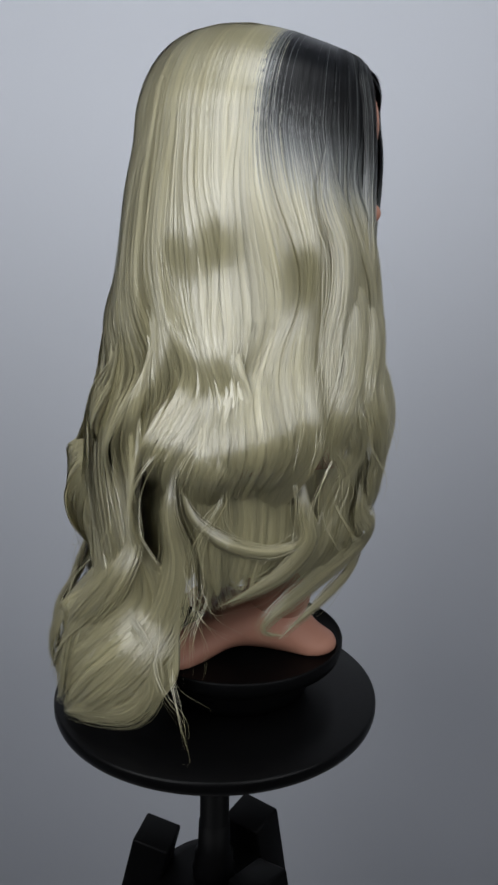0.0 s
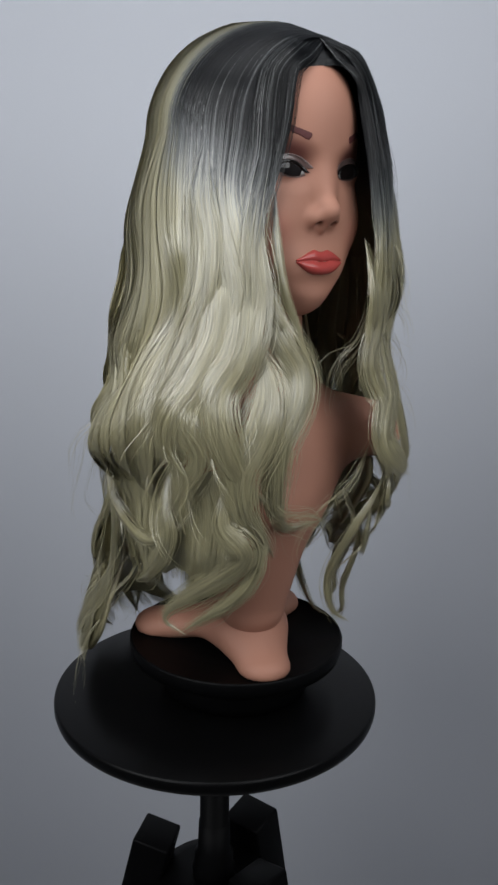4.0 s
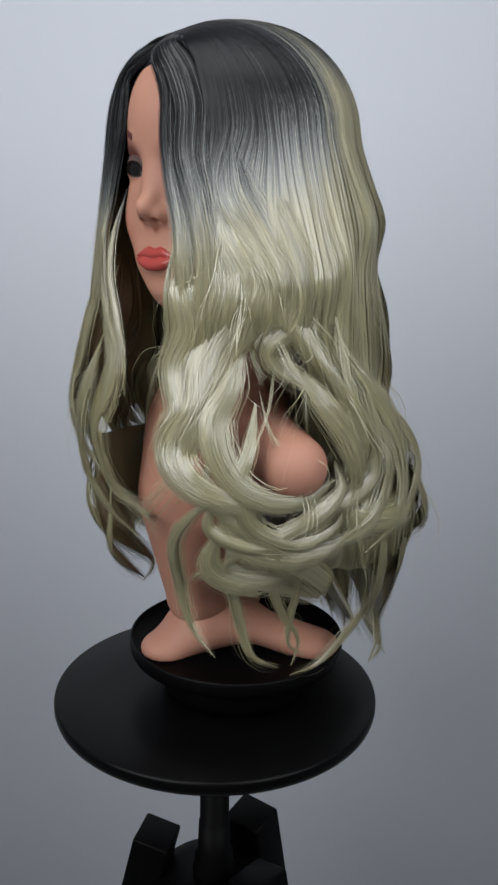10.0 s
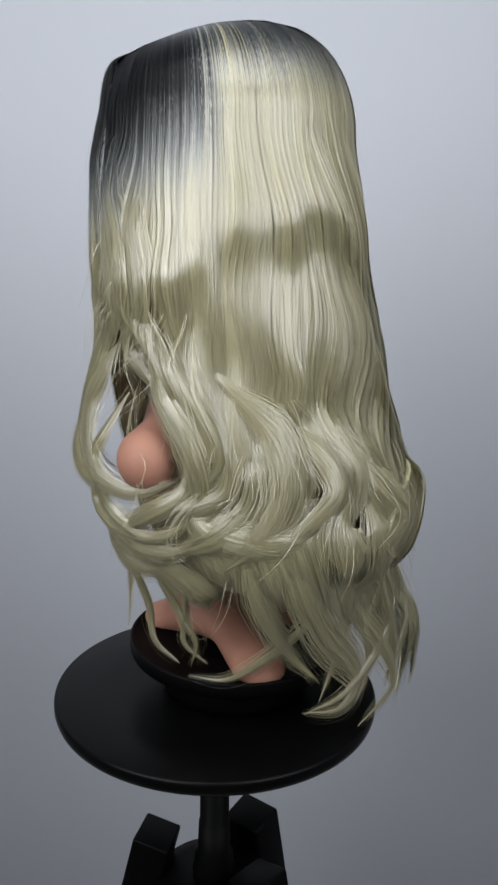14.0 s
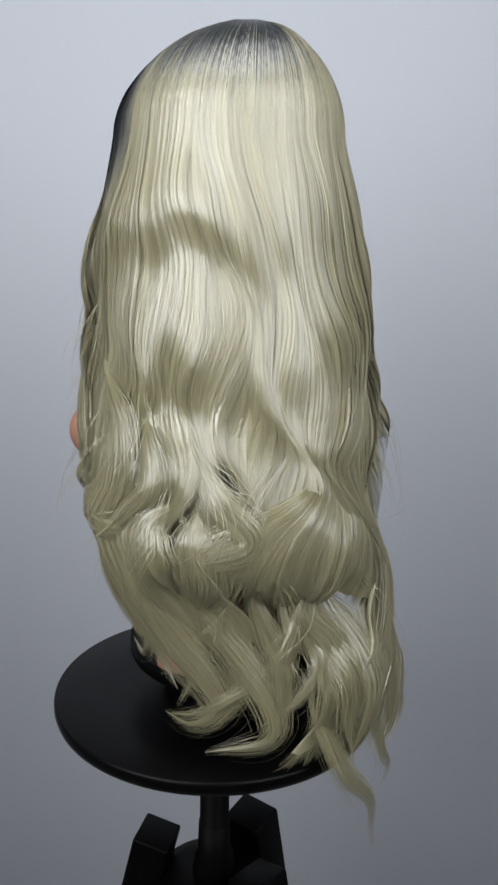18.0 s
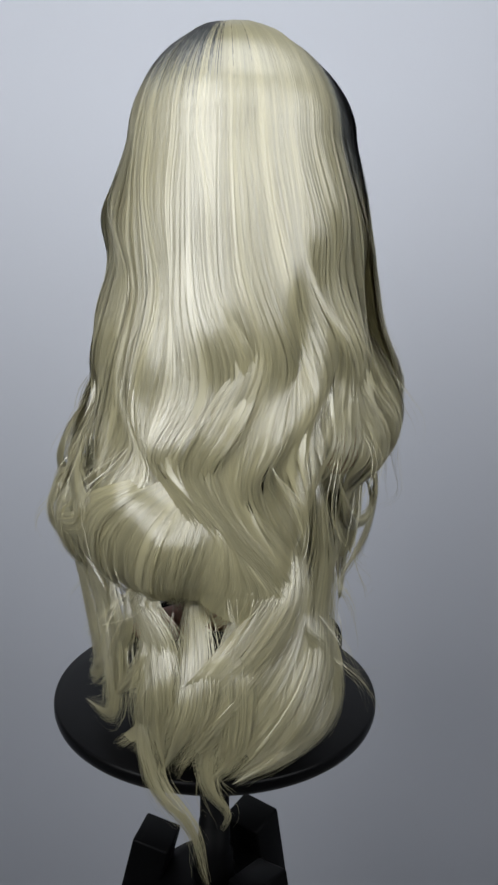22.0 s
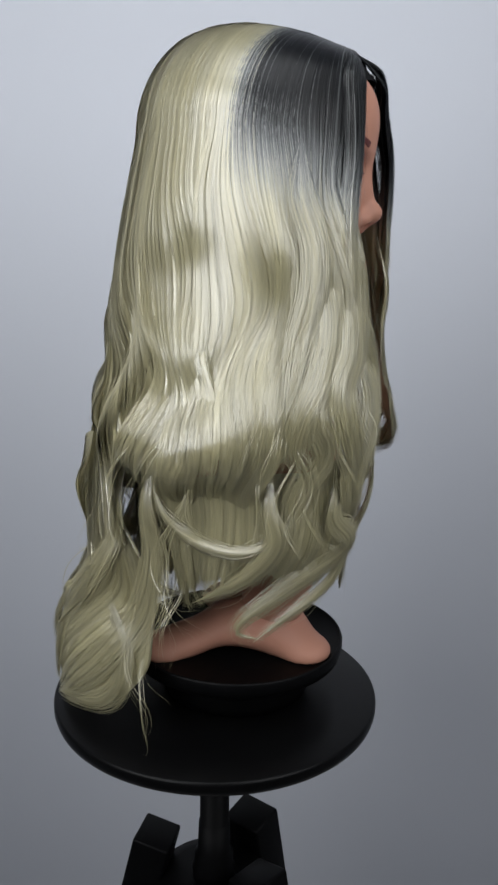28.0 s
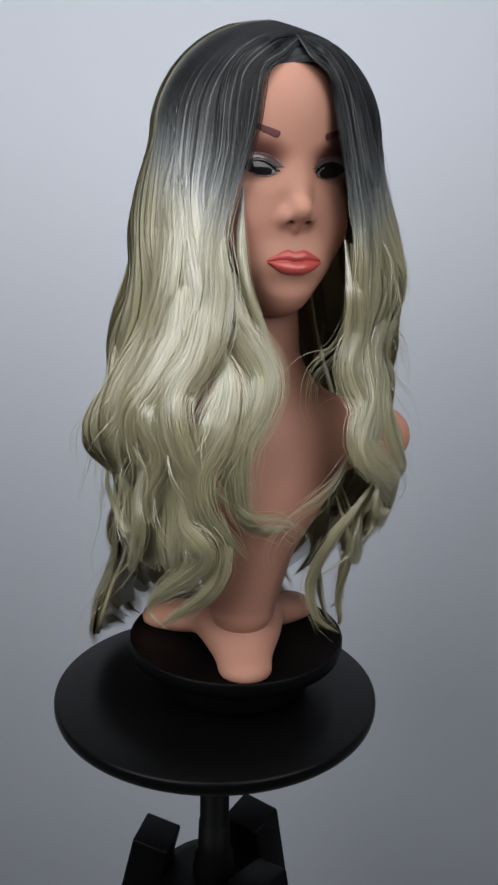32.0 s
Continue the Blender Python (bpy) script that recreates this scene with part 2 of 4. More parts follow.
def head_field(p):
    d = ball(p, (0.008, 0, 0.435), (0.083, 0.066, 0.072))
    d = blend(d, ball(p, (0.032, 0, 0.452), (0.069, 0.056, 0.056)), 0.03)
    d = blend(d, ball(p, (0.046, 0, 0.466), (0.0545, 0.036, 0.037)), 0.02)
    d = blend(d, ball(p, (0.046, 0, 0.390), (0.050, 0.0525, 0.081)), 0.03)
    d = blend(d, ball(p, (0.075, 0, 0.328), (0.019, 0.020, 0.018)), 0.024)
    d = blend(d, sides(p, lambda q: ball(q, (0.066, 0.032, 0.378), (0.026, 0.024, 0.028))), 0.02)
    d = blend(d, ball(p, (0.084, 0, 0.347), (0.0150, 0.030, 0.018)), 0.014)
    d = carve(d, sides(p, lambda q: ball(q, (0.116, 0.0285, 0.4165), (0.024, 0.0185, 0.0125))), 0.010)
    d = blend(d, cone(p, (0.0870, 0, 0.430), (0.1045, 0, 0.391), 0.0050, 0.0058), 0.013)
    d = blend(d, ball(p, (0.1085, 0, 0.3868), (0.0066, 0.0062, 0.0056)), 0.008)
    d = blend(d, cone(p, (0.1085, 0, 0.3835), (0.0985, 0, 0.3745), 0.0028, 0.0034), 0.005)
    d = blend(d, sides(p, lambda q: ball(q, (0.0985, 0.0098, 0.3812), (0.0074, 0.0044, 0.0050))), 0.007)
    d = carve(d, sides(p, lambda q: ball(q, (0.1042, 0.0068, 0.3765), (0.0050, 0.0032, 0.0020))), 0.0010)
    d = carve(d, sides(p, lambda q: ball(q, (0.1010, 0.0072, 0.3800), (0.0040, 0.0028, 0.0026))), 0.0010)
    d = blend(d, sides(p, lambda q: ball(q, (0.0825, 0.0285, 0.4165), (0.0130, 0.0175, 0.0125))), 0.003)
    d = carve(d, cone(p, (0.102, -0.016, 0.3325), (0.102, 0.016, 0.3325), 0.003, 0.003), 0.012)
    return d


def turned(p, degrees):
    """The bust stands a little turned under its head."""
    c, s = math.cos(radians(degrees)), math.sin(radians(degrees))
    return np.stack((p[..., 0] * c + p[..., 1] * s, -p[..., 0] * s + p[..., 1] * c, p[..., 2]), axis=-1)


def body_field(p):
    d = cone(p, (0.014, 0, 0.345), (0.020, 0, 0.235), 0.040, 0.043)
    q = turned(p, -17)
    for side, tip in ((1, 0.123), (-1, 0.090)):
        arm = cone(q, (0.018, 0, 0.212), (0.022, tip * side, 0.198), 0.041, 0.0255)
        d = blend(d, arm, 0.04)
    d = blend(d, ball(q, (0.036, 0.004, 0.170), (0.050, 0.074, 0.062)), 0.03)
    d = blend(d, cone(q, (0.040, 0, 0.135), (0.040, 0, 0.050), 0.053, 0.030), 0.02)
    return np.maximum(d, 0.026 - p[..., 2])


def base_field(p):
    q = turned(p, -17)
    d = ball(q, (0.030, 0, 0.022), (0.034, 0.034, 0.022))
    for az, far in ((0, 0.072), (129, 0.075), (-120, 0.075)):
        tip = (far * math.cos(radians(az)), far * math.sin(radians(az)), 0.004)
        d = blend(d, cone(q, (0.018, 0, 0.026), tip, 0.022, 0.0235, 0.60), 0.016)
    return np.maximum(d, 0.0002 - p[..., 2])


def lip_field(p):
    y, z, deep = np.abs(p[..., 1]), p[..., 2], head_field(p)
    full = np.sqrt(np.clip(1 - (y / 0.0234) ** 2, 0, 1))
    line = np.interp(y, (0, 0.008, 0.0234), (0.3496, 0.3505, 0.3500))
    high = np.interp(y, (0, 0.003, 0.0065, 0.012, 0.0234), (0.3568, 0.3576, 0.3586, 0.3566, 0.3503))
    foot = np.interp(y, (0, 0.007, 0.012, 0.017, 0.0234), (0.3394, 0.3398, 0.3414, 0.3442, 0.3495))
    fields = []
    for a, b, proud in ((high, line, 0.0018), (line - 0.0003, foot, 0.0030)):
        half = np.maximum((a - b) / 2, 0.0003)
        fields.append((np.sqrt((deep / (proud * full + 0.0006)) ** 2 + ((z - (a + b) / 2) / half) ** 2) - 1) * 0.003)
    return np.maximum(np.minimum(*fields), y - 0.0234)


def painted(p, thick, shape):
    """A coat of paint on the head, bounded by a shape seen from the front, on both sides."""
    return sides(p, lambda q: np.maximum(np.abs(head_field(q)) - thick, shape(q[..., 1], q[..., 2])))


def almond(y, z, grow=0.0, rise=0.0):
    """The opening of an eye, its outer corner a little raised."""
    c, k = math.cos(0.14), math.sin(0.14)
    u, w = (y - 0.0290) * c + (z - 0.4145) * k, -(y - 0.0290) * k + (z - 0.4145 - rise) * c
    a = 0.0132
    upper, lower = 0.0058, 0.0038
    ru, rl = (a * a + upper * upper) / (2 * upper), (a * a + lower * lower) / (2 * lower)
    return np.maximum(np.hypot(u, w - upper + ru) - ru, np.hypot(u, w + lower - rl) - rl) - grow


def brow_shape(y, z):
    wave = 0.0003 * np.sin(y * 2600 + z * 900)
    return np.minimum(flat_cone(y, z, 0.0205, 0.4385, 0.034, 0.4440, 0.0027, 0.0021), flat_cone(y, z, 0.034, 0.4440, 0.053, 0.4395, 0.0021, 0.0007)) + wave


def flat_cone(y, z, y0, z0, y1, z1, r0, r1):
    dy, dz = y1 - y0, z1 - z0
    t = np.clip(((y - y0) * dy + (z - z0) * dz) / (dy * dy + dz * dz), 0, 1)
    return np.hypot(y - y0 - t * dy, z - z0 - t * dz) - (r0 + (r1 - r0) * t)


def brow_field(p):
    return painted(p, 0.00035, brow_shape)


def white_field(p):
    return painted(p, 0.0004, almond)


def eye_field(p):
    return painted(p, 0.0007, lambda y, z: np.maximum(almond(y, z), np.hypot((y - 0.0330) / 1.45, z - 0.4160) - 0.0098))


def lash_field(p):
    def upper(y, z):
        return np.maximum(np.maximum(almond(y, z, 0.0019), -almond(y, z)), 0.4135 - z + 0.10 * (y - 0.016))
    return painted(p, 0.0010, upper)


def lid_field(p):
    def band(y, z):
        return np.maximum(np.maximum(almond(y, z, 0.0052, 0.0008), -almond(y, z, 0.0017)), 0.4165 - z)
    return painted(p, 0.0006, band)


def rim_field(p):
    def band(y, z):
        return np.maximum(np.maximum(almond(y, z, 0.0009), -almond(y, z)), z - 0.4120)
    return painted(p, 0.0006, band)


def mannequin():
    shells = [(head_field, (-0.09, -0.085, 0.29), (0.130, 0.085, 0.535), 0.0014, 0),
              (body_field, (-0.06, -0.165, 0.015), (0.11, 0.165, 0.36), 0.0030, 0),
              (base_field, (-0.07, -0.10, -0.004), (0.11, 0.10, 0.06), 0.0022, 0),
              (lip_field, (0.085, -0.03, 0.325), (0.115, 0.03, 0.365), 0.0008, 1),
              (brow_field, (0.05, -0.06, 0.428), (0.11, 0.06, 0.452), 0.00055, 2),
              (white_field, (0.075, -0.046, 0.404), (0.105, 0.046, 0.428), 0.0006, 4),
              (eye_field, (0.075, -0.046, 0.404), (0.105, 0.046, 0.428), 0.0006, 3),
              (lash_field, (0.070, -0.048, 0.404), (0.105, 0.048, 0.430), 0.0006, 3),
              (lid_field, (0.070, -0.050, 0.404), (0.105, 0.050, 0.432), 0.0006, 5),
              (rim_field, (0.070, -0.048, 0.404), (0.105, 0.048, 0.430), 0.0006, 5)]
    verts, quads, which, base = [], [], [], 0
    for field, low, high, step, index in shells:
        v, q = net(field, low, high, step)
        verts.append(v)
        quads.append(q + base)
        which.append(np.full(len(q), index))
        base += len(v)
    data = raw_mesh("mannequin", np.concatenate(verts), np.concatenate(quads), (SKIN, LIPS, BROW, EYE_GLOSS, EYE_WHITE, EYE_LID), np.concatenate(which))
    ob = new("mannequin", data)
    ob.location = (0, 0, TOP)
    return tagged(ob, "tan plastic display bust with red lips on a three-toed foot", "mannequin")


BUST = mannequin()

# ---- wig ----
LEVELS = (0.53, 0.515, 0.50, 0.48, 0.46, 0.42, 0.375, 0.33, 0.28, 0.235, 0.185, 0.13, 0.08, 0.03, -0.03)
GIRTH = {}


def ring(az, *reach):
    """How far the hair stands from the axis at one compass bearing, level by level."""
    GIRTH[az] = reach


ring(10, 0.106, 0.106, 0.108, 0.116, 0.118, 0.128, 0.128, 0.128, 0.122, 0.128, 0.136, 0.119, 0.094, 0.089, 0.089)
ring(37, 0.073, 0.082, 0.098, 0.106, 0.113, 0.122, 0.125, 0.127, 0.128, 0.138, 0.149, 0.124, 0.112, 0.112, 0.112)
ring(55, 0.062, 0.066, 0.087, 0.101, 0.110, 0.119, 0.125, 0.136, 0.127, 0.128, 0.146, 0.130, 0.093, 0.058, 0.058)
ring(83, 0.055, 0.063, 0.080, 0.092, 0.099, 0.104, 0.118, 0.131, 0.137, 0.140, 0.138, 0.137, 0.097, 0.095, 0.068)
ring(98, 0.062, 0.065, 0.081, 0.094, 0.101, 0.107, 0.124, 0.131, 0.129, 0.133, 0.139, 0.151, 0.131, 0.091, 0.109)
ring(128, 0.055, 0.063, 0.078, 0.087, 0.094, 0.101, 0.117, 0.116, 0.124, 0.136, 0.155, 0.164, 0.142, 0.131, 0.132)
ring(142, 0.057, 0.061, 0.076, 0.088, 0.094, 0.104, 0.115, 0.119, 0.127, 0.130, 0.150, 0.165, 0.136, 0.125, 0.152)
ring(174, 0.046, 0.054, 0.069, 0.080, 0.088, 0.097, 0.108, 0.111, 0.123, 0.131, 0.153, 0.164, 0.147, 0.158, 0.152)
ring(187, 0.063, 0.063, 0.067, 0.081, 0.091, 0.099, 0.104, 0.107, 0.120, 0.132, 0.130, 0.138, 0.130, 0.166, 0.173)
ring(221, 0.037, 0.045, 0.059, 0.071, 0.079, 0.090, 0.106, 0.117, 0.113, 0.116, 0.130, 0.127, 0.140, 0.152, 0.158)
ring(232, 0.061, 0.061, 0.064, 0.075, 0.082, 0.092, 0.099, 0.109, 0.115, 0.118, 0.139, 0.119, 0.113, 0.134, 0.147)
ring(266, 0.035, 0.041, 0.054, 0.065, 0.073, 0.083, 0.091, 0.101, 0.113, 0.121, 0.138, 0.118, 0.098, 0.110, 0.133)
ring(277, 0.039, 0.046, 0.065, 0.074, 0.080, 0.088, 0.093, 0.098, 0.115, 0.135, 0.132, 0.123, 0.108, 0.099, 0.097)
ring(308, 0.049, 0.058, 0.076, 0.090, 0.099, 0.107, 0.113, 0.120, 0.129, 0.144, 0.137, 0.129, 0.096, 0.048, 0.056)
ring(323, 0.098, 0.098, 0.099, 0.104, 0.111, 0.115, 0.120, 0.126, 0.134, 0.145, 0.137, 0.133, 0.114, 0.114, 0.114)
ring(352, 0.060, 0.072, 0.095, 0.106, 0.107, 0.109, 0.106, 0.109, 0.113, 0.119, 0.113, 0.091, 0.079, 0.079, 0.079)


def girth(az, z):
    """How far the hair stands from the axis, by compass and height."""
    keys = sorted(GIRTH)
    rings = [float(np.interp(-z, [-q for q in LEVELS], GIRTH[k])) for k in keys]
    return np.interp(np.asarray(az) % 360, keys, rings, period=360)


def crest(x):
    """The height of the parting over the skull."""
    return np.interp(x, (-0.064, -0.04, -0.017, 0.001, 0.028, 0.056, 0.074, 0.093, 0.107), (0.507, 0.525, 0.532, 0.533, 0.531, 0.524, 0.516, 0.508, 0.491))


PART_Y = 0.004        # the parting lies a little off the middle


def parting(az):
    """Where along the parting the hair of a bearing has its roots."""
    a = np.abs((np.asarray(az) + 180) % 360 - 180)
    return np.interp(a, (15, 60, 100, 140, 180), (0.098, 0.066, 0.022, -0.018, -0.034))


def spline(points, n):
    """A smooth curve through points, evenly spaced."""
    p = np.array(points, dtype=float)
    p = np.vstack((2 * p[0] - p[1], p, 2 * p[-1] - p[-2]))
    out = []
    for i in range(1, len(p) - 2):
        t = np.linspace(0, 1, 24, endpoint=False)[:, None]
        a, b, c, d = p[i - 1:i + 3]
        out.append(0.5 * (2 * b + (c - a) * t + (2 * a - 5 * b + 4 * c - d) * t ** 2 + (3 * b - a - 3 * c + d) * t ** 3))
    out = np.vstack(out + [p[-2][None]])
    far = np.concatenate(([0], np.cumsum(np.linalg.norm(np.diff(out, axis=0), axis=1))))
    even = np.linspace(0, far[-1], n)
    return np.stack([np.interp(even, far, out[:, k]) for k in range(3)], axis=1), far[-1]


def unit(v):
    return v / np.maximum(np.linalg.norm(v, axis=-1, keepdims=True), 1e-9)


def smooth_step(x):
    x = np.clip(x, 0, 1)
    return x * x * (3 - 2 * x)


def dye_amount(az, z, jitter, chance):
    """Black roots: deep on the front wefts, a mere shadow at the crown behind."""
    a = np.abs((az + 180) % 360 - 180)
    edge = np.interp(a, (15, 35, 60, 84), (0.398, 0.412, 0.430, 0.446)) + jitter * 0.011
    front = smooth_step((z - edge + 0.050) / 0.085)
    # Some black strands take less dye: streaks of sheen put into the colour.
    front = front * (1 - 0.22 * ((chance > 0.84) & (chance < 0.99)))
    a = a + jitter * 3
    turn = (az + 360) % 360
    odds = np.interp(turn, (84, 98, 124, 150, 175, 195, 215, 276), (0.55, 0.80, 0.92, 0.92, 0.75, 0.30, 0.0, 0.0))
    back = smooth_step((z - 0.476 - jitter * 0.012) / 0.042) * np.where(chance < odds, 0.90, 0.0)
    border = smooth_step((a - 76) / 14)
    return front * (1 - border) + back * border


WIG = new("wig")
WIG.location = (0, 0, TOP)
tagged(WIG, "long wavy pale blond wig with black roots and a centre parting", "wig")


def wig_part(name, verts, quads, dye, tone, flow, parent=None):
    """A part of the wig, whose fibres lie square to the flow vectors."""
    data = raw_mesh(name, verts, quads, (HAIR,), None, (("dye", dye), ("tone", tone)))
    data.attributes.new("flow", "FLOAT_VECTOR", "POINT").data.foreach_set("vector", np.ascontiguousarray(flow, dtype=np.float32).ravel())
    ob = new(name, data)
    ob.parent = parent or WIG
    return tagged(ob, kind="stuff")


def lock(points, width, strands, root=None, thick=0.006, wave=(0.0, 0.11, 0.0), fray=1.0, core=True, seed=0, name="lock", parent=None, clumps=7, fibre=0.00014):
    """One lock of hair. points: (compass, radius, height) from root to tip; root: where along the parting it starts.
    width: half its breadth from root to tip; wave: depth, length and phase of its wave."""
    rng = np.random.default_rng(seed)
    ctrl = [(r * math.cos(radians(a)), r * math.sin(radians(a)), z) for a, r, z in points]
    if root is not None:
        side = 1 if math.sin(radians(points[0][0])) > 0 else -1
        first, start = Vector(ctrl[0]), Vector((root, PART_Y - 0.0006 * side, crest(root) - 0.002))
        hump = (first + start) / 2 + Vector((0, 0, 0.06 * (first - start).length * min(1, (start.z - first.z) / 0.03)))
        ctrl = [tuple(start), tuple(hump)] + ctrl
    m = 38
    c, length = spline(ctrl, m)
    s = np.linspace(0, 1, m)
    way = unit(np.gradient(c, axis=0))
    hub = np.array((0.008, 0.003, 0.0))
    out = c - hub
    out[:, 2] = np.maximum(0, (c[:, 2] - 0.43) * 1.2) + 0 * out[:, 2]
    out = unit(out)
    out = unit(out - (out * way).sum(1)[:, None] * way)
    across = np.cross(way, out)
    w = np.interp(s, np.linspace(0, 1, len(width)), width)
    if wave[0]:
        grow = smooth_step((s - 0.25) / 0.3) * wave[0]
        turn = 2 * math.pi * (c[:, 2] - 0.265) / wave[1] + wave[2]
        c = c + out * (np.cos(turn) * grow)[:, None] + across * (np.sin(turn + 0.6) * grow * 0.7)[:, None]
    th = thick * np.interp(s, (0, 0.06, 0.30, 0.75, 1), (0.06, 0.18, 0.8, 1.0, 0.3))
    n = strands
    u = np.clip(rng.normal(0, 0.55, n), -1.5, 1.5)
    lift = rng.uniform(0.0, 1.0, n) ** 2 * 0.0003
    nest = rng.uniform(-1, 1, clumps)
    near = nest[np.abs(u[:, None] - nest[None]).argmin(1)]
    pull = smooth_step((s - 0.25) / 0.75)[None] * (0.45 * rng.uniform(0.4, 1.3, n))[:, None]
    us = u[:, None] * (1 - pull) + near[:, None] * pull
    vs = np.maximum(0, 1 - us * us / 2.2) * 1.5 - 0.7 + rng.normal(0, 0.16, (n, 1))
    stray = (rng.random(n) < 0.09) * rng.uniform(1.0, 5.0, n)
    wob = np.zeros((n, m))
    wob2 = np.zeros((n, m))
    for cycles, size in ((0.8, 1.0), (1.9, 0.40), (4.1, 0.10)):
        wob += size * np.sin(2 * np.pi * (cycles * s[None] * length / 0.25 + rng.random((n, 1))))
        wob2 += size * np.sin(2 * np.pi * (cycles * s[None] * length / 0.25 + rng.random((n, 1))))
    loose = (0.0003 + 0.0016 * smooth_step((s - 0.3) / 0.7))[None] * fray * (0.6 + stray)[:, None]
    x = us * w[None] + wob * loose
    y = vs * 0.6 * th[None] + lift[:, None] + (near * 7.0 % 1.0 - 0.5)[:, None] * 0.5 * th[None] * pull + wob2 * loose * 0.4 - (us * w[None]) ** 2 / 0.22 * (1 - 0.3 * s)[None]
    reach = rng.uniform(0.68, 1.0, n) ** (0.6 + 0.4 * fray)
    # each strand runs its own share of the way
    late = rng.uniform(0, 0.16, n) * (root is None)
    q = (late[:, None] + s[None] * (reach - late)[:, None]) * (m - 1)
    i = np.clip(q.astype(int), 0, m - 2)
    f = (q - i)[..., None]
    pos = c[i] * (1 - f) + c[i + 1] * f + across[i] * x[..., None] + out[i] * y[..., None]
    way_s = unit(np.gradient(pos, axis=1))
    roll = (rng.normal(0, 0.12, (n, 1)) - np.arctan(1.1 * us * th[None] / np.maximum(w[None], 0.002)))[..., None]
    o = out[i]
    b = unit(np.cross(way_s, o))
    side = b * np.cos(roll) + unit(np.cross(b, way_s)) * np.sin(roll)
    hw = fibre * rng.uniform(0.7, 1.35, (n, 1)) * np.interp(s, (0, 0.7, 1), (1, 1, 0.15))[None]
    verts = np.stack((pos - side * hw[..., None], pos + side * hw[..., None]), axis=2).reshape(-1, 3)
    flow = np.repeat(side.reshape(-1, 3), 2, axis=0)
    k = (np.arange(n)[:, None] * m + np.arange(m - 1)[None]) * 2
    quads = np.stack((k, k + 2, k + 3, k + 1), axis=-1).reshape(-1, 4)
    high = np.abs(pos[:, :, 2] - 0.468).argmin(1)
    p = pos[np.arange(n), high]
    az = np.degrees(np.arctan2(p[:, 1], p[:, 0]))
    dye = dye_amount(az[:, None], pos[..., 2], rng.normal(0, 1, (n, 1)), rng.random((n, 1)))
    dye = np.repeat(dye.reshape(-1), 2)
    tone = np.repeat(np.clip(0.53 + 0.24 * np.sin(near * 31.0) + rng.normal(0.0, 0.10, n), 0, 1), m * 2)
    if core:
        g = 14
        a = np.linspace(0, 2 * np.pi, g, endpoint=False)
        shrink = np.interp(s, (0, 0.05, 0.60, 0.84, 1), (0.1, 0.5, 0.66, 0.30, 0.01))
        cx = np.cos(a)[None] * (w * shrink)[:, None]
        cy = 0.42 * th[:, None] * (np.maximum(0, 1 - np.cos(a)[None] ** 2 / 2) * 1.5 - 0.95) + np.sin(a)[None] * (th * 0.22 * np.minimum(1, shrink * 1.1))[:, None] - cx ** 2 / 0.22 * (1 - 0.3 * s)[:, None]
        cp = c[:, None] + across[:, None] * cx[..., None] + out[:, None] * cy[..., None]
        at = len(verts)
        verts = np.vstack((verts, cp.reshape(-1, 3)))
        flow = np.vstack((flow, np.repeat(across, g, axis=0)))
        r0 = at + np.arange(m - 1)[:, None] * g + np.arange(g)[None]
        r1 = at + np.arange(m - 1)[:, None] * g + (np.arange(g)[None] + 1) % g
        quads = np.vstack((quads, np.stack((r0, r1, r1 + g, r0 + g), axis=-1).reshape(-1, 4)))
        top = np.abs(cp[:, :, 2] - 0.468).argmin(0)
        hp = cp[top, np.arange(g)]
        caz = np.degrees(np.arctan2(hp[:, 1], hp[:, 0]))
        dye = np.concatenate((dye, dye_amount(caz[None], cp[..., 2], 0.0, 1.0).reshape(-1)))
        tone = np.concatenate((tone, np.full(m * g, 0.5)))
    return wig_part(name, verts, quads, dye, tone, flow, parent)


def foot_height(az):
    return np.interp(az % 360, (22, 40, 50, 62, 75, 90, 120, 138, 152, 168, 185, 215, 230, 242, 252, 264, 290, 318, 338), (0.40, 0.33, 0.26, 0.225, 0.190, 0.155, 0.125, 0.080, 0.030, 0.000, -0.020, -0.025, -0.025, -0.018, 0.010, 0.110, 0.150, 0.180, 0.26))


def hank(points, width, strands, seed, root=None, thick=0.007):
    """A loose flat lock, drawn from (compass, radius, height) points."""
    if root is None:
        width = (0.3 * width[0],) + tuple(width[1:])
    return lock(points, width, strands, root, thick, fray=1.0, seed=seed, clumps=24)


GUIDES = []


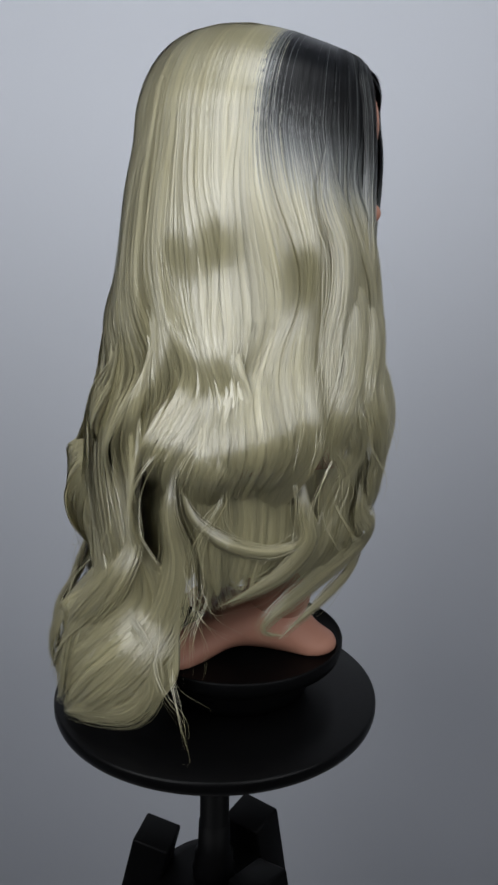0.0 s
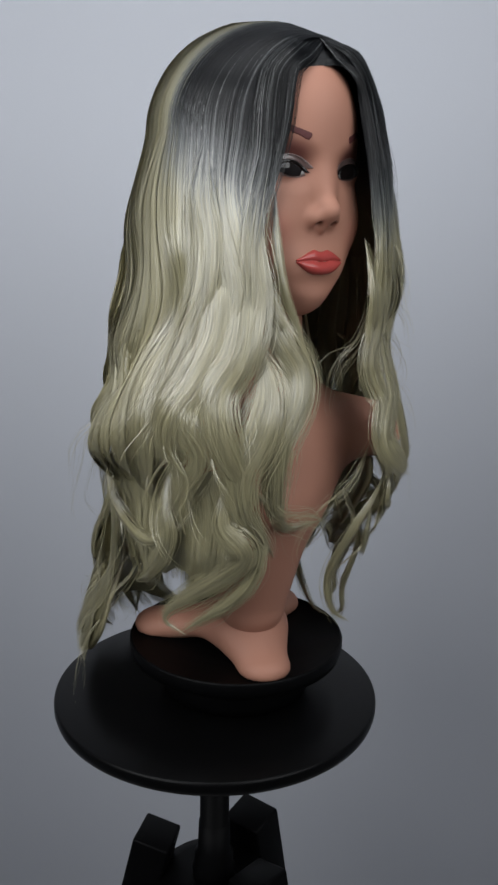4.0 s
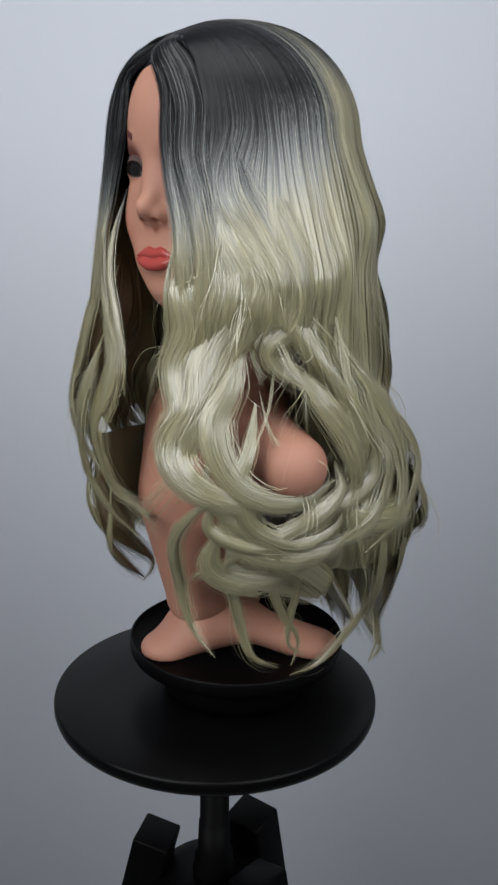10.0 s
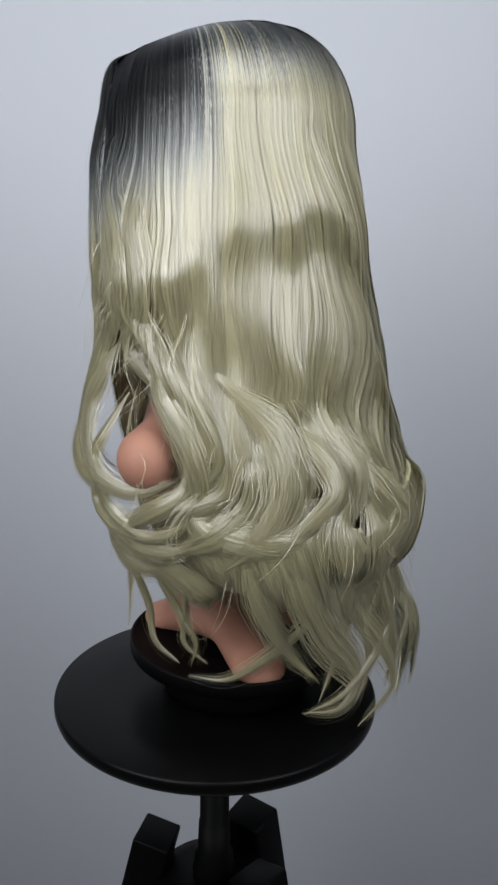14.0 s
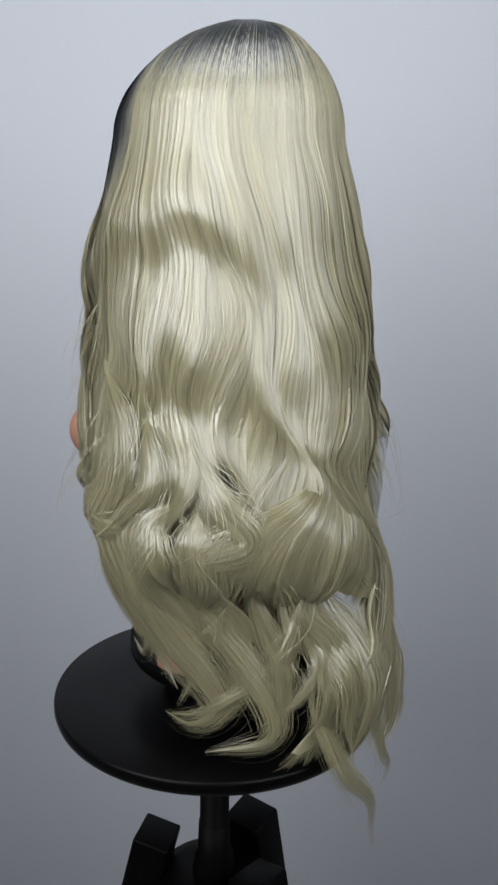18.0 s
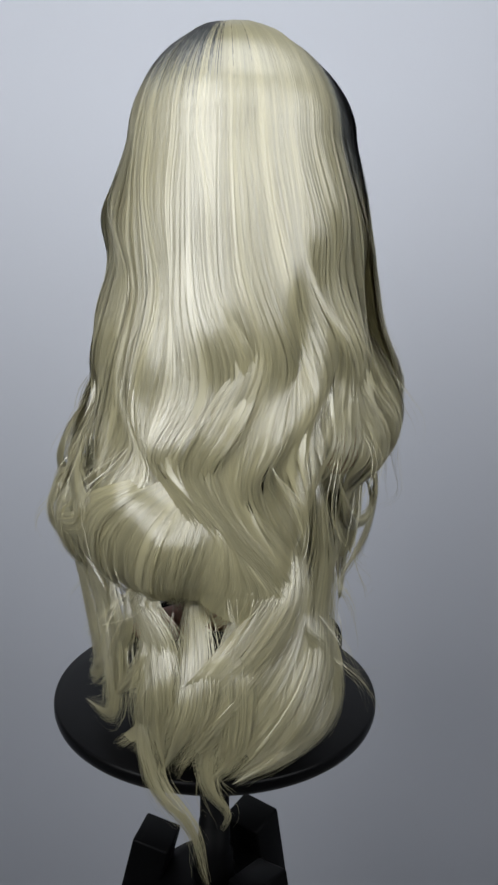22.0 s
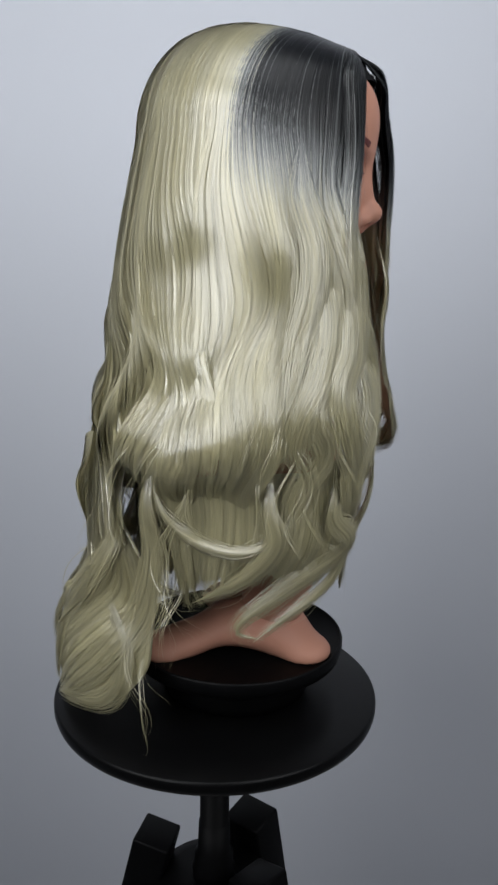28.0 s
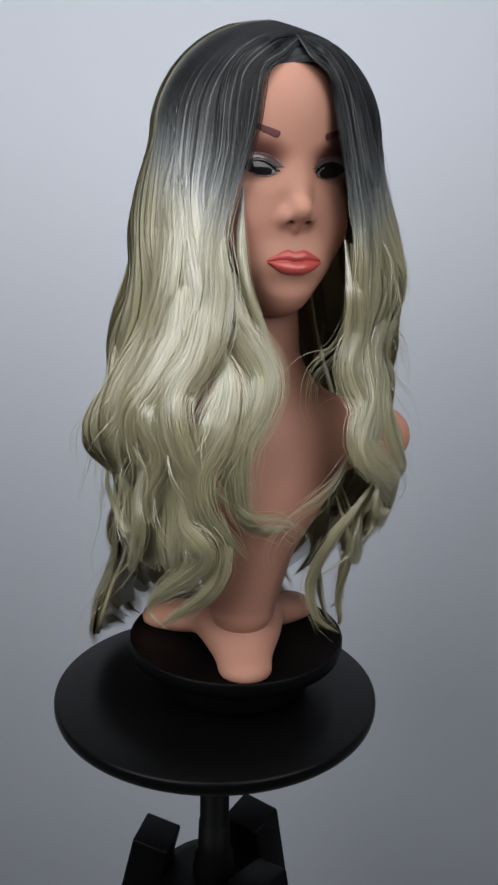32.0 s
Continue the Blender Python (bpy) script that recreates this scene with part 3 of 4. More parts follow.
def guide(*rows):
    """One leading strand of the main mass: over the skull from the parting, then through (compass, radius, height) points."""
    az = rows[0][0]
    root = float(parting(az))
    first = np.array((rows[0][1] * math.cos(radians(az)), rows[0][1] * math.sin(radians(az)), rows[0][2]))
    start = np.array((root, PART_Y, float(crest(root)) - 0.001))
    ctrl = []
    for u in np.linspace(0, math.pi / 2, 8)[:-1]:
        k, h = math.sin(u), math.cos(u)
        ctrl.append((start[0] + (first[0] - start[0]) * k, start[1] + (first[1] - start[1]) * k, first[2] + (start[2] - first[2]) * h))
    ctrl += [(r * math.cos(radians(a)), r * math.sin(radians(a)), z) for a, r, z in rows]
    curve = spline(ctrl, 160)[0]
    kernel = np.exp(-0.5 * (np.arange(-12, 13) / 4.5) ** 2)
    padded = np.concatenate((np.repeat(curve[:1], 12, axis=0), curve, np.repeat(curve[-1:], 12, axis=0)))
    soft = np.stack([np.convolve(padded[:, c], kernel / kernel.sum(), "valid") for c in range(3)], axis=1)
    k = smooth_step((np.arange(160) - 40) / 20)[:, None] * smooth_step((159 - np.arange(160)) / 12)[:, None]
    GUIDES.append((az, curve * (1 - k) + soft * k))


# main guides, round from the left cheek over the back to the right
guide((30, 0.117, 0.435), (28, 0.122, 0.393), (29, 0.125, 0.355), (29, 0.125, 0.319), (21, 0.124, 0.284), (28, 0.133, 0.253))
guide((45, 0.114, 0.438), (40, 0.121, 0.406), (46, 0.125, 0.373), (57, 0.134, 0.346), (52, 0.136, 0.314), (63, 0.122, 0.289), (68, 0.129, 0.265))
guide((60, 0.109, 0.437), (62, 0.116, 0.401), (66, 0.124, 0.366), (66, 0.137, 0.334), (66, 0.122, 0.306), (72, 0.124, 0.274), (84, 0.137, 0.247), (91, 0.141, 0.218), (89, 0.142, 0.192), (73, 0.140, 0.172))
guide((75, 0.102, 0.437), (76, 0.112, 0.398), (78, 0.124, 0.367), (82, 0.129, 0.343), (80, 0.121, 0.312), (80, 0.126, 0.279), (82, 0.136, 0.247), (93, 0.140, 0.213), (94, 0.140, 0.188), (86, 0.135, 0.161))
guide((91, 0.100, 0.437), (94, 0.113, 0.402), (95, 0.127, 0.375), (92, 0.119, 0.352), (92, 0.123, 0.312), (96, 0.123, 0.275), (94, 0.131, 0.247), (96, 0.139, 0.217), (95, 0.142, 0.192), (86, 0.135, 0.161))
guide((108, 0.099, 0.438), (111, 0.110, 0.406), (114, 0.123, 0.378), (116, 0.112, 0.350), (115, 0.120, 0.314), (115, 0.129, 0.277), (120, 0.132, 0.257), (113, 0.128, 0.227), (126, 0.143, 0.214), (129, 0.154, 0.191), (122, 0.153, 0.169))
guide((126, 0.094, 0.438), (126, 0.107, 0.406), (130, 0.117, 0.382), (134, 0.105, 0.363), (135, 0.114, 0.327), (137, 0.125, 0.295), (132, 0.131, 0.266), (130, 0.124, 0.238), (139, 0.136, 0.214), (138, 0.153, 0.187), (133, 0.156, 0.163), (124, 0.160, 0.145))
guide((128, 0.094, 0.440), (136, 0.106, 0.402), (139, 0.118, 0.378), (143, 0.108, 0.353), (152, 0.114, 0.325), (152, 0.123, 0.296), (146, 0.128, 0.266), (139, 0.128, 0.233), (146, 0.140, 0.207), (153, 0.144, 0.185), (144, 0.158, 0.164))
guide((153, 0.093, 0.438), (158, 0.104, 0.398), (164, 0.109, 0.366), (168, 0.107, 0.334), (170, 0.117, 0.302), (165, 0.125, 0.269), (163, 0.127, 0.235), (168, 0.141, 0.213), (177, 0.143, 0.194), (168, 0.163, 0.162), (162, 0.166, 0.131), (156, 0.133, 0.083))
guide((172, 0.090, 0.438), (173, 0.100, 0.394), (175, 0.106, 0.347), (177, 0.116, 0.306), (182, 0.121, 0.274), (183, 0.125, 0.246), (176, 0.139, 0.217), (173, 0.144, 0.198), (184, 0.137, 0.178), (196, 0.138, 0.140), (201, 0.134, 0.102), (194, 0.132, 0.075))
guide((182, 0.091, 0.439), (190, 0.100, 0.394), (192, 0.103, 0.349), (197, 0.111, 0.316), (207, 0.118, 0.288), (210, 0.110, 0.264), (205, 0.125, 0.234), (197, 0.133, 0.206), (190, 0.123, 0.186), (202, 0.124, 0.163), (214, 0.129, 0.129), (215, 0.135, 0.099), (206, 0.142, 0.066))
guide((190, 0.091, 0.439), (191, 0.099, 0.399), (192, 0.104, 0.359), (194, 0.110, 0.323), (201, 0.117, 0.298), (203, 0.107, 0.273), (193, 0.128, 0.245), (189, 0.134, 0.216), (182, 0.131, 0.196), (192, 0.134, 0.167), (205, 0.134, 0.133), (219, 0.138, 0.094), (219, 0.141, 0.063))
guide((204, 0.087, 0.439), (207, 0.099, 0.394), (210, 0.107, 0.354), (215, 0.113, 0.318), (223, 0.116, 0.285), (228, 0.106, 0.264), (219, 0.117, 0.238), (217, 0.128, 0.213), (208, 0.126, 0.187), (214, 0.119, 0.157), (225, 0.126, 0.120), (232, 0.118, 0.086))
guide((226, 0.083, 0.439), (228, 0.095, 0.399), (229, 0.101, 0.363), (234, 0.107, 0.327), (243, 0.116, 0.293), (248, 0.109, 0.268), (241, 0.113, 0.243), (238, 0.131, 0.219), (233, 0.134, 0.199), (226, 0.115, 0.177))
guide((238, 0.082, 0.439), (241, 0.093, 0.399), (247, 0.099, 0.366), (248, 0.096, 0.333), (251, 0.104, 0.304), (257, 0.116, 0.276), (261, 0.113, 0.247), (262, 0.133, 0.219), (258, 0.142, 0.194), (255, 0.126, 0.177), (252, 0.099, 0.149))
guide((259, 0.076, 0.440), (261, 0.088, 0.403), (267, 0.095, 0.371), (275, 0.088, 0.334), (270, 0.098, 0.305), (268, 0.116, 0.277), (275, 0.121, 0.249), (273, 0.137, 0.221), (270, 0.139, 0.195), (266, 0.127, 0.179), (264, 0.099, 0.152))
guide((262, 0.075, 0.442), (259, 0.090, 0.401), (261, 0.096, 0.372), (260, 0.091, 0.343), (263, 0.102, 0.309), (265, 0.118, 0.274), (258, 0.109, 0.250), (257, 0.131, 0.220), (258, 0.140, 0.195), (252, 0.125, 0.173), (254, 0.097, 0.145))
guide((280, 0.082, 0.440), (283, 0.094, 0.400), (290, 0.106, 0.363), (295, 0.103, 0.335), (293, 0.103, 0.306), (285, 0.111, 0.286), (282, 0.130, 0.254), (285, 0.144, 0.226), (283, 0.139, 0.199), (279, 0.123, 0.180), (278, 0.101, 0.155))
guide((303, 0.096, 0.440), (305, 0.107, 0.396), (305, 0.109, 0.356), (303, 0.117, 0.310), (300, 0.126, 0.273), (295, 0.139, 0.238), (296, 0.142, 0.211), (293, 0.132, 0.189), (289, 0.123, 0.174), (288, 0.102, 0.149))
guide((317, 0.106, 0.437), (315, 0.110, 0.398), (319, 0.120, 0.363), (323, 0.127, 0.328), (319, 0.131, 0.288), (311, 0.139, 0.255), (306, 0.142, 0.227))
guide((330, 0.109, 0.437), (327, 0.113, 0.399), (327, 0.118, 0.364), (328, 0.121, 0.328), (325, 0.130, 0.288), (319, 0.139, 0.260))


def fill_guides():
    """Between two leading strands that lie far apart comes another, with a sway of its own."""
    rng = np.random.default_rng(5)
    out = []
    s = np.linspace(0, 1, 160)
    for (a, p), (b, q) in zip(GUIDES, GUIDES[1:]):
        out.append((a, p))
        if b - a > 8:
            c = (p + q) / 2
            flat = unit(c * np.array((1, 1, 0)))
            c = c + flat * ((np.linalg.norm(p[:, :2], axis=1) + np.linalg.norm(q[:, :2], axis=1)) / 2 - np.linalg.norm(c[:, :2], axis=1))[:, None]
            grow = smooth_step((s - 0.32) / 0.2)
            sway = rng.uniform(-1, 1) * 0.004 * np.sin(2 * np.pi * (s * rng.uniform(2.2, 3.4) + rng.random())) * grow
            bulge = 0.0035 * np.sin(2 * np.pi * (s * rng.uniform(2.5, 4.0) + rng.random())) * grow - 0.001 * grow
            side = np.stack((-flat[:, 1], flat[:, 0], 0 * s), axis=1)
            out.append(((a + b) / 2, c + flat * bulge[:, None] + side * sway[:, None]))
    return out + GUIDES[-1:]


GUIDES = fill_guides()


def clump_tone(az):
    """Neighbouring strands share a tone, darker or paler than the next clump."""
    return 0.53 + 0.12 * np.sin(az * 1.13 + 2 * np.sin(az * 0.31)) + 0.08 * np.sin(az * 2.47 + 1.0) + 0.14 * np.sin(az * 0.41 + 2.0)


def root_shade(az, z):
    """The blond roots behind the front wefts are a little darker."""
    behind = smooth_step((np.abs((az + 180) % 360 - 180) - 76) / 14)
    return 0.55 * smooth_step((z - 0.455) / 0.07) * behind


def outward(pos):
    out = pos - np.array((0.008, 0.003, 0.0))
    out[..., 2] = np.maximum(0, (pos[..., 2] - 0.43) * 1.2)
    return unit(out)


def mass_lock(first, second, strands, seed):
    """One hank of the main mass between two leading strands, a thick sheet with its strands laid over it."""
    rng = np.random.default_rng(seed)
    (az0, p), (az1, q) = first, second
    m, n = 46, strands
    s = np.linspace(0, 1, m)
    w = rng.uniform(-0.06, 1.06, n)
    nest = np.linspace(0, 1, 9) + rng.uniform(-0.11, 0.11, 9)
    which = np.abs(w[:, None] - nest[None]).argmin(1)
    pull = smooth_step((np.linspace(0, 1, 160) - 0.35) / 0.65)[None] * rng.uniform(0.0, 0.4, (n, 1))
    share = w[:, None] * (1 - pull) + nest[which][:, None] * pull
    low = p[None] * (1 - share)[..., None] + q[None] * share[..., None]
    reach = np.clip(1 - np.abs(rng.normal(0, 0.05, n)) - rng.uniform(0, 0.05, 9)[which], 0.7, 1)
    k = s[None] * reach[:, None] * 158.9
    i = k.astype(int)
    f = (k - i)[..., None]
    rows = np.arange(n)[:, None]
    pos = low[rows, i] * (1 - f) + low[rows, i + 1] * f
    way = unit(np.gradient(pos, axis=1))
    across = unit(np.cross(way, outward(pos)))
    out = np.cross(across, way)
    wob, wob2 = np.zeros((n, m)), np.zeros((n, m))
    for cycles, size in ((0.9, 1.0), (2.3, 0.5), (5.0, 0.15)):
        wob += size * np.sin(2 * np.pi * (cycles * s[None] * 2 + rng.random((n, 1))))
        wob2 += size * np.sin(2 * np.pi * (cycles * s[None] * 2 + rng.random((n, 1))))
    stray = (rng.random(n) < 0.04) * rng.uniform(1.0, 3.5, n)
    loose = (0.0002 + 0.0013 * smooth_step((s - 0.35) / 0.65))[None] * (0.6 + stray)[:, None]
    lift = (rng.uniform(0, 1, n) ** 2 * 0.0005)[:, None] * smooth_step(s / 0.15)[None]
    ridge = (rng.normal(0, 0.0004, 9)[which] - 0.00015 * np.clip((w - nest[which]) * 16, -1, 1) ** 2)[:, None] * smooth_step((s - 0.15) / 0.3)[None]
    pos = pos + across * (wob * loose)[..., None] + out * (wob2 * loose * 0.35 + lift + ridge)[..., None]
    bow = np.clip((w - nest[which]) * 16, -1, 1)[:, None] * smooth_step((s - 0.12) / 0.25)[None]
    roll = (rng.normal(0, 0.09, (n, 1)) - 0.11 * bow)[..., None]
    side = across * np.cos(roll) + out * np.sin(roll)
    hw = 0.00015 * rng.uniform(0.6, 1.35, (n, 1)) * np.interp(s, (0, 0.8, 1), (1, 1, 0.15))[None]
    verts = np.stack((pos - side * hw[..., None], pos + side * hw[..., None]), axis=2).reshape(-1, 3)
    flow = np.repeat(side.reshape(-1, 3), 2, axis=0)
    at = (np.arange(n)[:, None] * m + np.arange(m - 1)[None]) * 2
    quads = np.stack((at, at + 2, at + 3, at + 1), axis=-1).reshape(-1, 4)
    az = az0 + (az1 - az0) * w
    fate = rng.random(9)
    luck = (0.6 * fate[which] + 0.4 * rng.random(n))[:, None]
    dye = np.repeat(dye_amount(az[:, None], pos[..., 2], rng.normal(0, 1, (n, 1)), luck).reshape(-1), 2)
    tone = np.repeat(np.clip(clump_tone(az) + rng.normal(0.0, 0.12, n), 0, 1), m * 2)
    tone = tone - np.repeat(root_shade(az[:, None], pos[..., 2]).reshape(-1), 2)
    # the sheet under the strands
    g = 7
    cols = np.linspace(-0.05, 1.05, g)
    k = (np.linspace(0, 1, m)[None] * rng.uniform(0.80, 0.93, (g, 1)) * 159).astype(int)
    top = p[k] * (1 - cols)[:, None, None] + q[k] * cols[:, None, None]
    inward = outward(top)
    thin = np.interp(s, (0, 0.8, 1), (0.003, 0.005, 0.001))[None, :, None]
    face, back = top - inward * 0.0005, top - inward * (0.0005 + thin)
    loop = np.concatenate((face, back[::-1]), axis=0)
    at, ring_n = len(verts), 2 * g
    verts = np.vstack((verts, loop.reshape(-1, 3)))
    trend = unit(np.cross(unit(np.gradient(loop, axis=1)), outward(loop)))
    flow = np.vstack((flow, trend.reshape(-1, 3)))
    r0 = at + np.arange(ring_n)[:, None] * m + np.arange(m - 1)[None]
    r1 = at + ((np.arange(ring_n) + 1) % ring_n)[:, None] * m + np.arange(m - 1)[None]
    quads = np.vstack((quads, np.stack((r0, r1, r1 + 1, r0 + 1), axis=-1).reshape(-1, 4)))
    both = np.concatenate((cols, cols[::-1]))
    sheet_luck = fate[np.abs(both[:, None] - nest[None]).argmin(1)][:, None] * 0.8 + 0.1
    dye = np.concatenate((dye, dye_amount((az0 + (az1 - az0) * both)[:, None], loop[..., 2], 0.0, sheet_luck).reshape(-1)))
    tone = np.concatenate((tone, np.repeat(clump_tone(az0 + (az1 - az0) * both) - 0.08, m)))
    tone[at:] -= root_shade((az0 + (az1 - az0) * both)[:, None], loop[..., 2]).reshape(-1)
    return wig_part("lock", verts, quads, dye, tone, flow)


def fan(strands, *ways):
    """A broad sweep of hair spread over several leading strands."""
    lines = []
    for rows in ways:
        curve = spline([(r * math.cos(radians(a)), r * math.sin(radians(a)), z) for a, r, z in rows], 160)[0]
        lines.append((rows[1][0] if rows[1][0] > 90 else rows[1][0] + 360, curve))
    for k, (one, two) in enumerate(zip(lines, lines[1:])):
        mass_lock(one, two, strands, 800 + 10 * len(ways) + k)


def surface_table():
    """Where the face of the main mass lies, by compass and height."""
    own = np.arange(0.0, 360.0, 3.0)
    rows = []
    for z in SURFACE_LEVELS:
        rows.append([float(girth(a, z)) - 0.004 for a in own])
    return own, np.array(rows)


SURFACE_LEVELS = np.arange(-0.04, 0.46, 0.02)
SURFACE_TURNS, SURFACE = surface_table()


def surface(az, z):
    column = [float(np.interp(az % 360, SURFACE_TURNS, row, period=360)) for row in SURFACE]
    return float(np.interp(z, SURFACE_LEVELS, column))


def hairline(x, y):
    """The height of the hair's edge over the face."""
    return float(np.interp(abs(math.degrees(math.atan2(y - 0.003, x))), (0, 10, 17, 24, 29, 34, 42, 43), (0.4885, 0.4865, 0.478, 0.455, 0.428, 0.398, 0.35, 0.0)))


def hair_cap():
    """The wig's foundation, just under the hair."""
    n = 180
    low = (0.42, 0.40, 0.375, 0.35)
    verts, quads, dye = [], [], []
    for k in range(n):
        az = 360 * k / n
        c, q, root = math.cos(radians(az)), math.sin(radians(az)), float(parting(az))
        r = float(girth(az, 0.44)) - 0.010
        for u in np.linspace(0, math.pi / 2, 21):
            verts.append((root + (r * c - root) * math.sin(u), PART_Y + (r * q - PART_Y) * math.sin(u), 0.44 + (float(crest(root)) - 0.008 - 0.44) * math.cos(u)))
        for z in low:
            verts.append(((float(girth(az, z)) - 0.011) * c, (float(girth(az, z)) - 0.011) * q, z))
        line = verts[-25:]
        for i in range(1, 25):
            (x0, y0, z0), (x, y, z) = line[i - 1], line[i]
            over, under = z0 - hairline(x0, y0), z - hairline(x, y)
            if under < 0:
                f = min(1.0, max(0.0, over / max(over - under, 1e-6)))
                edge = tuple(p + (q - p) * f for p, q in zip(line[i - 1], line[i]))
                line[i:] = [edge] * (25 - i)
                break
        verts[-25:] = line
        dye += [float(dye_amount(np.array(az), np.array(v[2]), 0.0, 0.5)) for v in line]
    verts = np.array(verts)
    for k in range(n):
        for i in range(24):
            four = (k * 25 + i, (k + 1) % n * 25 + i, (k + 1) % n * 25 + i + 1, k * 25 + i + 1)
            if np.ptp(verts[list(four)], axis=0).sum() > 1e-4 and np.abs(verts[four[0]] - verts[four[3]]).sum() + np.abs(verts[four[1]] - verts[four[2]]).sum() > 1e-6:
                quads.append(four)
    return wig_part("cap", verts, np.array(quads), dye, np.full(len(dye), 0.2), unit(np.stack((-verts[:, 1], verts[:, 0], 0 * verts[:, 2]), axis=1)))


hair_cap()
for i, (one, two) in enumerate(zip(GUIDES, GUIDES[1:])):
    mass_lock(one, two, int(60 + 42 * (two[0] - one[0])), 1 + i)

# the hair round the face
hank([(9, 0.106, 0.494), (15, 0.110, 0.482), (19, 0.113, 0.460), (21, 0.119, 0.429), (24, 0.122, 0.399), (26, 0.123, 0.368), (27, 0.123, 0.336)], (0.0026, 0.0052, 0.0069, 0.0077, 0.0077, 0.0069, 0.0026), 300, 454, 0.084)
hank([(346, 0.095, 0.494), (338, 0.100, 0.484), (335, 0.106, 0.460), (333, 0.108, 0.433), (329, 0.112, 0.402), (326, 0.116, 0.374), (326, 0.119, 0.341)], (0.0026, 0.0052, 0.0069, 0.0077, 0.0077, 0.0069, 0.0026), 300, 455, 0.084)
hank([(350, 0.096, 0.493), (343, 0.101, 0.486), (340, 0.104, 0.470), (338, 0.106, 0.446), (333, 0.110, 0.413), (329, 0.113, 0.390), (327, 0.117, 0.362), (331, 0.118, 0.325), (341, 0.118, 0.289), (344, 0.120, 0.260), (340, 0.128, 0.226)], (0.0026, 0.0047, 0.0056, 0.0060, 0.0065, 0.0069, 0.0073, 0.0069, 0.0060, 0.0060, 0.0026), 340, 456, 0.088)
hank([(5, 0.105, 0.492), (10, 0.112, 0.484), (14, 0.114, 0.466), (16, 0.120, 0.436), (19, 0.123, 0.403), (22, 0.124, 0.376), (23, 0.125, 0.344), (24, 0.123, 0.312), (21, 0.124, 0.278), (23, 0.130, 0.245)], (0.0026, 0.0047, 0.0056, 0.0060, 0.0065, 0.0069, 0.0073, 0.0073, 0.0069, 0.0026), 340, 457, 0.088)
hank([(343, 0.096, 0.497), (334, 0.103, 0.481), (331, 0.109, 0.456), (330, 0.112, 0.425), (327, 0.115, 0.394), (325, 0.120, 0.357), (325, 0.126, 0.316), (320, 0.134, 0.278)], (0.0034, 0.0060, 0.0077, 0.0086, 0.0086, 0.0086, 0.0077, 0.0026), 340, 458, 0.078)
hank([(11, 0.108, 0.496), (18, 0.112, 0.478), (23, 0.116, 0.453), (24, 0.123, 0.422), (28, 0.124, 0.388), (31, 0.125, 0.352), (30, 0.126, 0.315), (28, 0.123, 0.282)], (0.0043, 0.0086, 0.0116, 0.0125, 0.0116, 0.0103, 0.0077, 0.0026), 440, 459, 0.078)
# the flick behind
fan(360, [(182, 0.128, 0.194), (166, 0.154, 0.183), (150, 0.160, 0.161), (141, 0.165, 0.137), (137, 0.149, 0.107)], [(184, 0.126, 0.191), (172, 0.159, 0.176), (164, 0.167, 0.150), (161, 0.160, 0.114), (163, 0.136, 0.085)], [(189, 0.121, 0.183), (183, 0.146, 0.160), (180, 0.158, 0.135), (177, 0.154, 0.105), (176, 0.135, 0.081)], [(195, 0.122, 0.174), (197, 0.137, 0.142), (193, 0.137, 0.108), (188, 0.123, 0.081)], [(199, 0.120, 0.168), (209, 0.133, 0.124), (220, 0.141, 0.089), (216, 0.145, 0.060), (204, 0.147, 0.048)])
# the tail
fan(420, [(200, 0.118, 0.163), (213, 0.126, 0.138), (215, 0.135, 0.103), (202, 0.143, 0.068), (191, 0.163, 0.036), (167, 0.154, -0.033), (160, 0.151, -0.046)], [(206, 0.118, 0.156), (220, 0.125, 0.127), (225, 0.130, 0.093), (216, 0.146, 0.061), (204, 0.162, 0.025), (193, 0.169, -0.013), (188, 0.171, -0.042)], [(214, 0.116, 0.143), (229, 0.118, 0.108), (235, 0.117, 0.067), (227, 0.142, 0.036), (217, 0.158, 0.005), (206, 0.164, -0.030), (200, 0.165, -0.046)], [(224, 0.114, 0.124), (240, 0.107, 0.083), (246, 0.120, 0.046), (246, 0.130, 0.015), (235, 0.142, -0.014), (222, 0.156, -0.029), (208, 0.162, -0.046)])
# the hair under the roll
fan(330, [(321, 0.131, 0.201), (325, 0.128, 0.168), (322, 0.130, 0.137), (320, 0.115, 0.100)], [(310, 0.125, 0.191), (313, 0.123, 0.157), (311, 0.118, 0.121), (306, 0.095, 0.083)], [(279, 0.115, 0.188), (281, 0.111, 0.155), (280, 0.110, 0.122), (276, 0.102, 0.086)], [(266, 0.119, 0.187), (267, 0.110, 0.152), (265, 0.104, 0.119), (263, 0.093, 0.082)], [(253, 0.120, 0.185), (253, 0.111, 0.149), (254, 0.105, 0.112), (257, 0.098, 0.072)])
# the hair under the shoulder
fan(330, [(67, 0.128, 0.168), (69, 0.129, 0.142), (71, 0.116, 0.115), (71, 0.090, 0.087)], [(82, 0.126, 0.173), (87, 0.137, 0.146), (92, 0.138, 0.121), (96, 0.127, 0.094)], [(98, 0.131, 0.175), (102, 0.150, 0.144), (107, 0.148, 0.110), (114, 0.132, 0.077)], [(114, 0.139, 0.175), (117, 0.157, 0.143), (123, 0.153, 0.105), (132, 0.135, 0.062)], [(127, 0.146, 0.176), (130, 0.162, 0.142), (154, 0.142, 0.079), (160, 0.143, 0.033)])
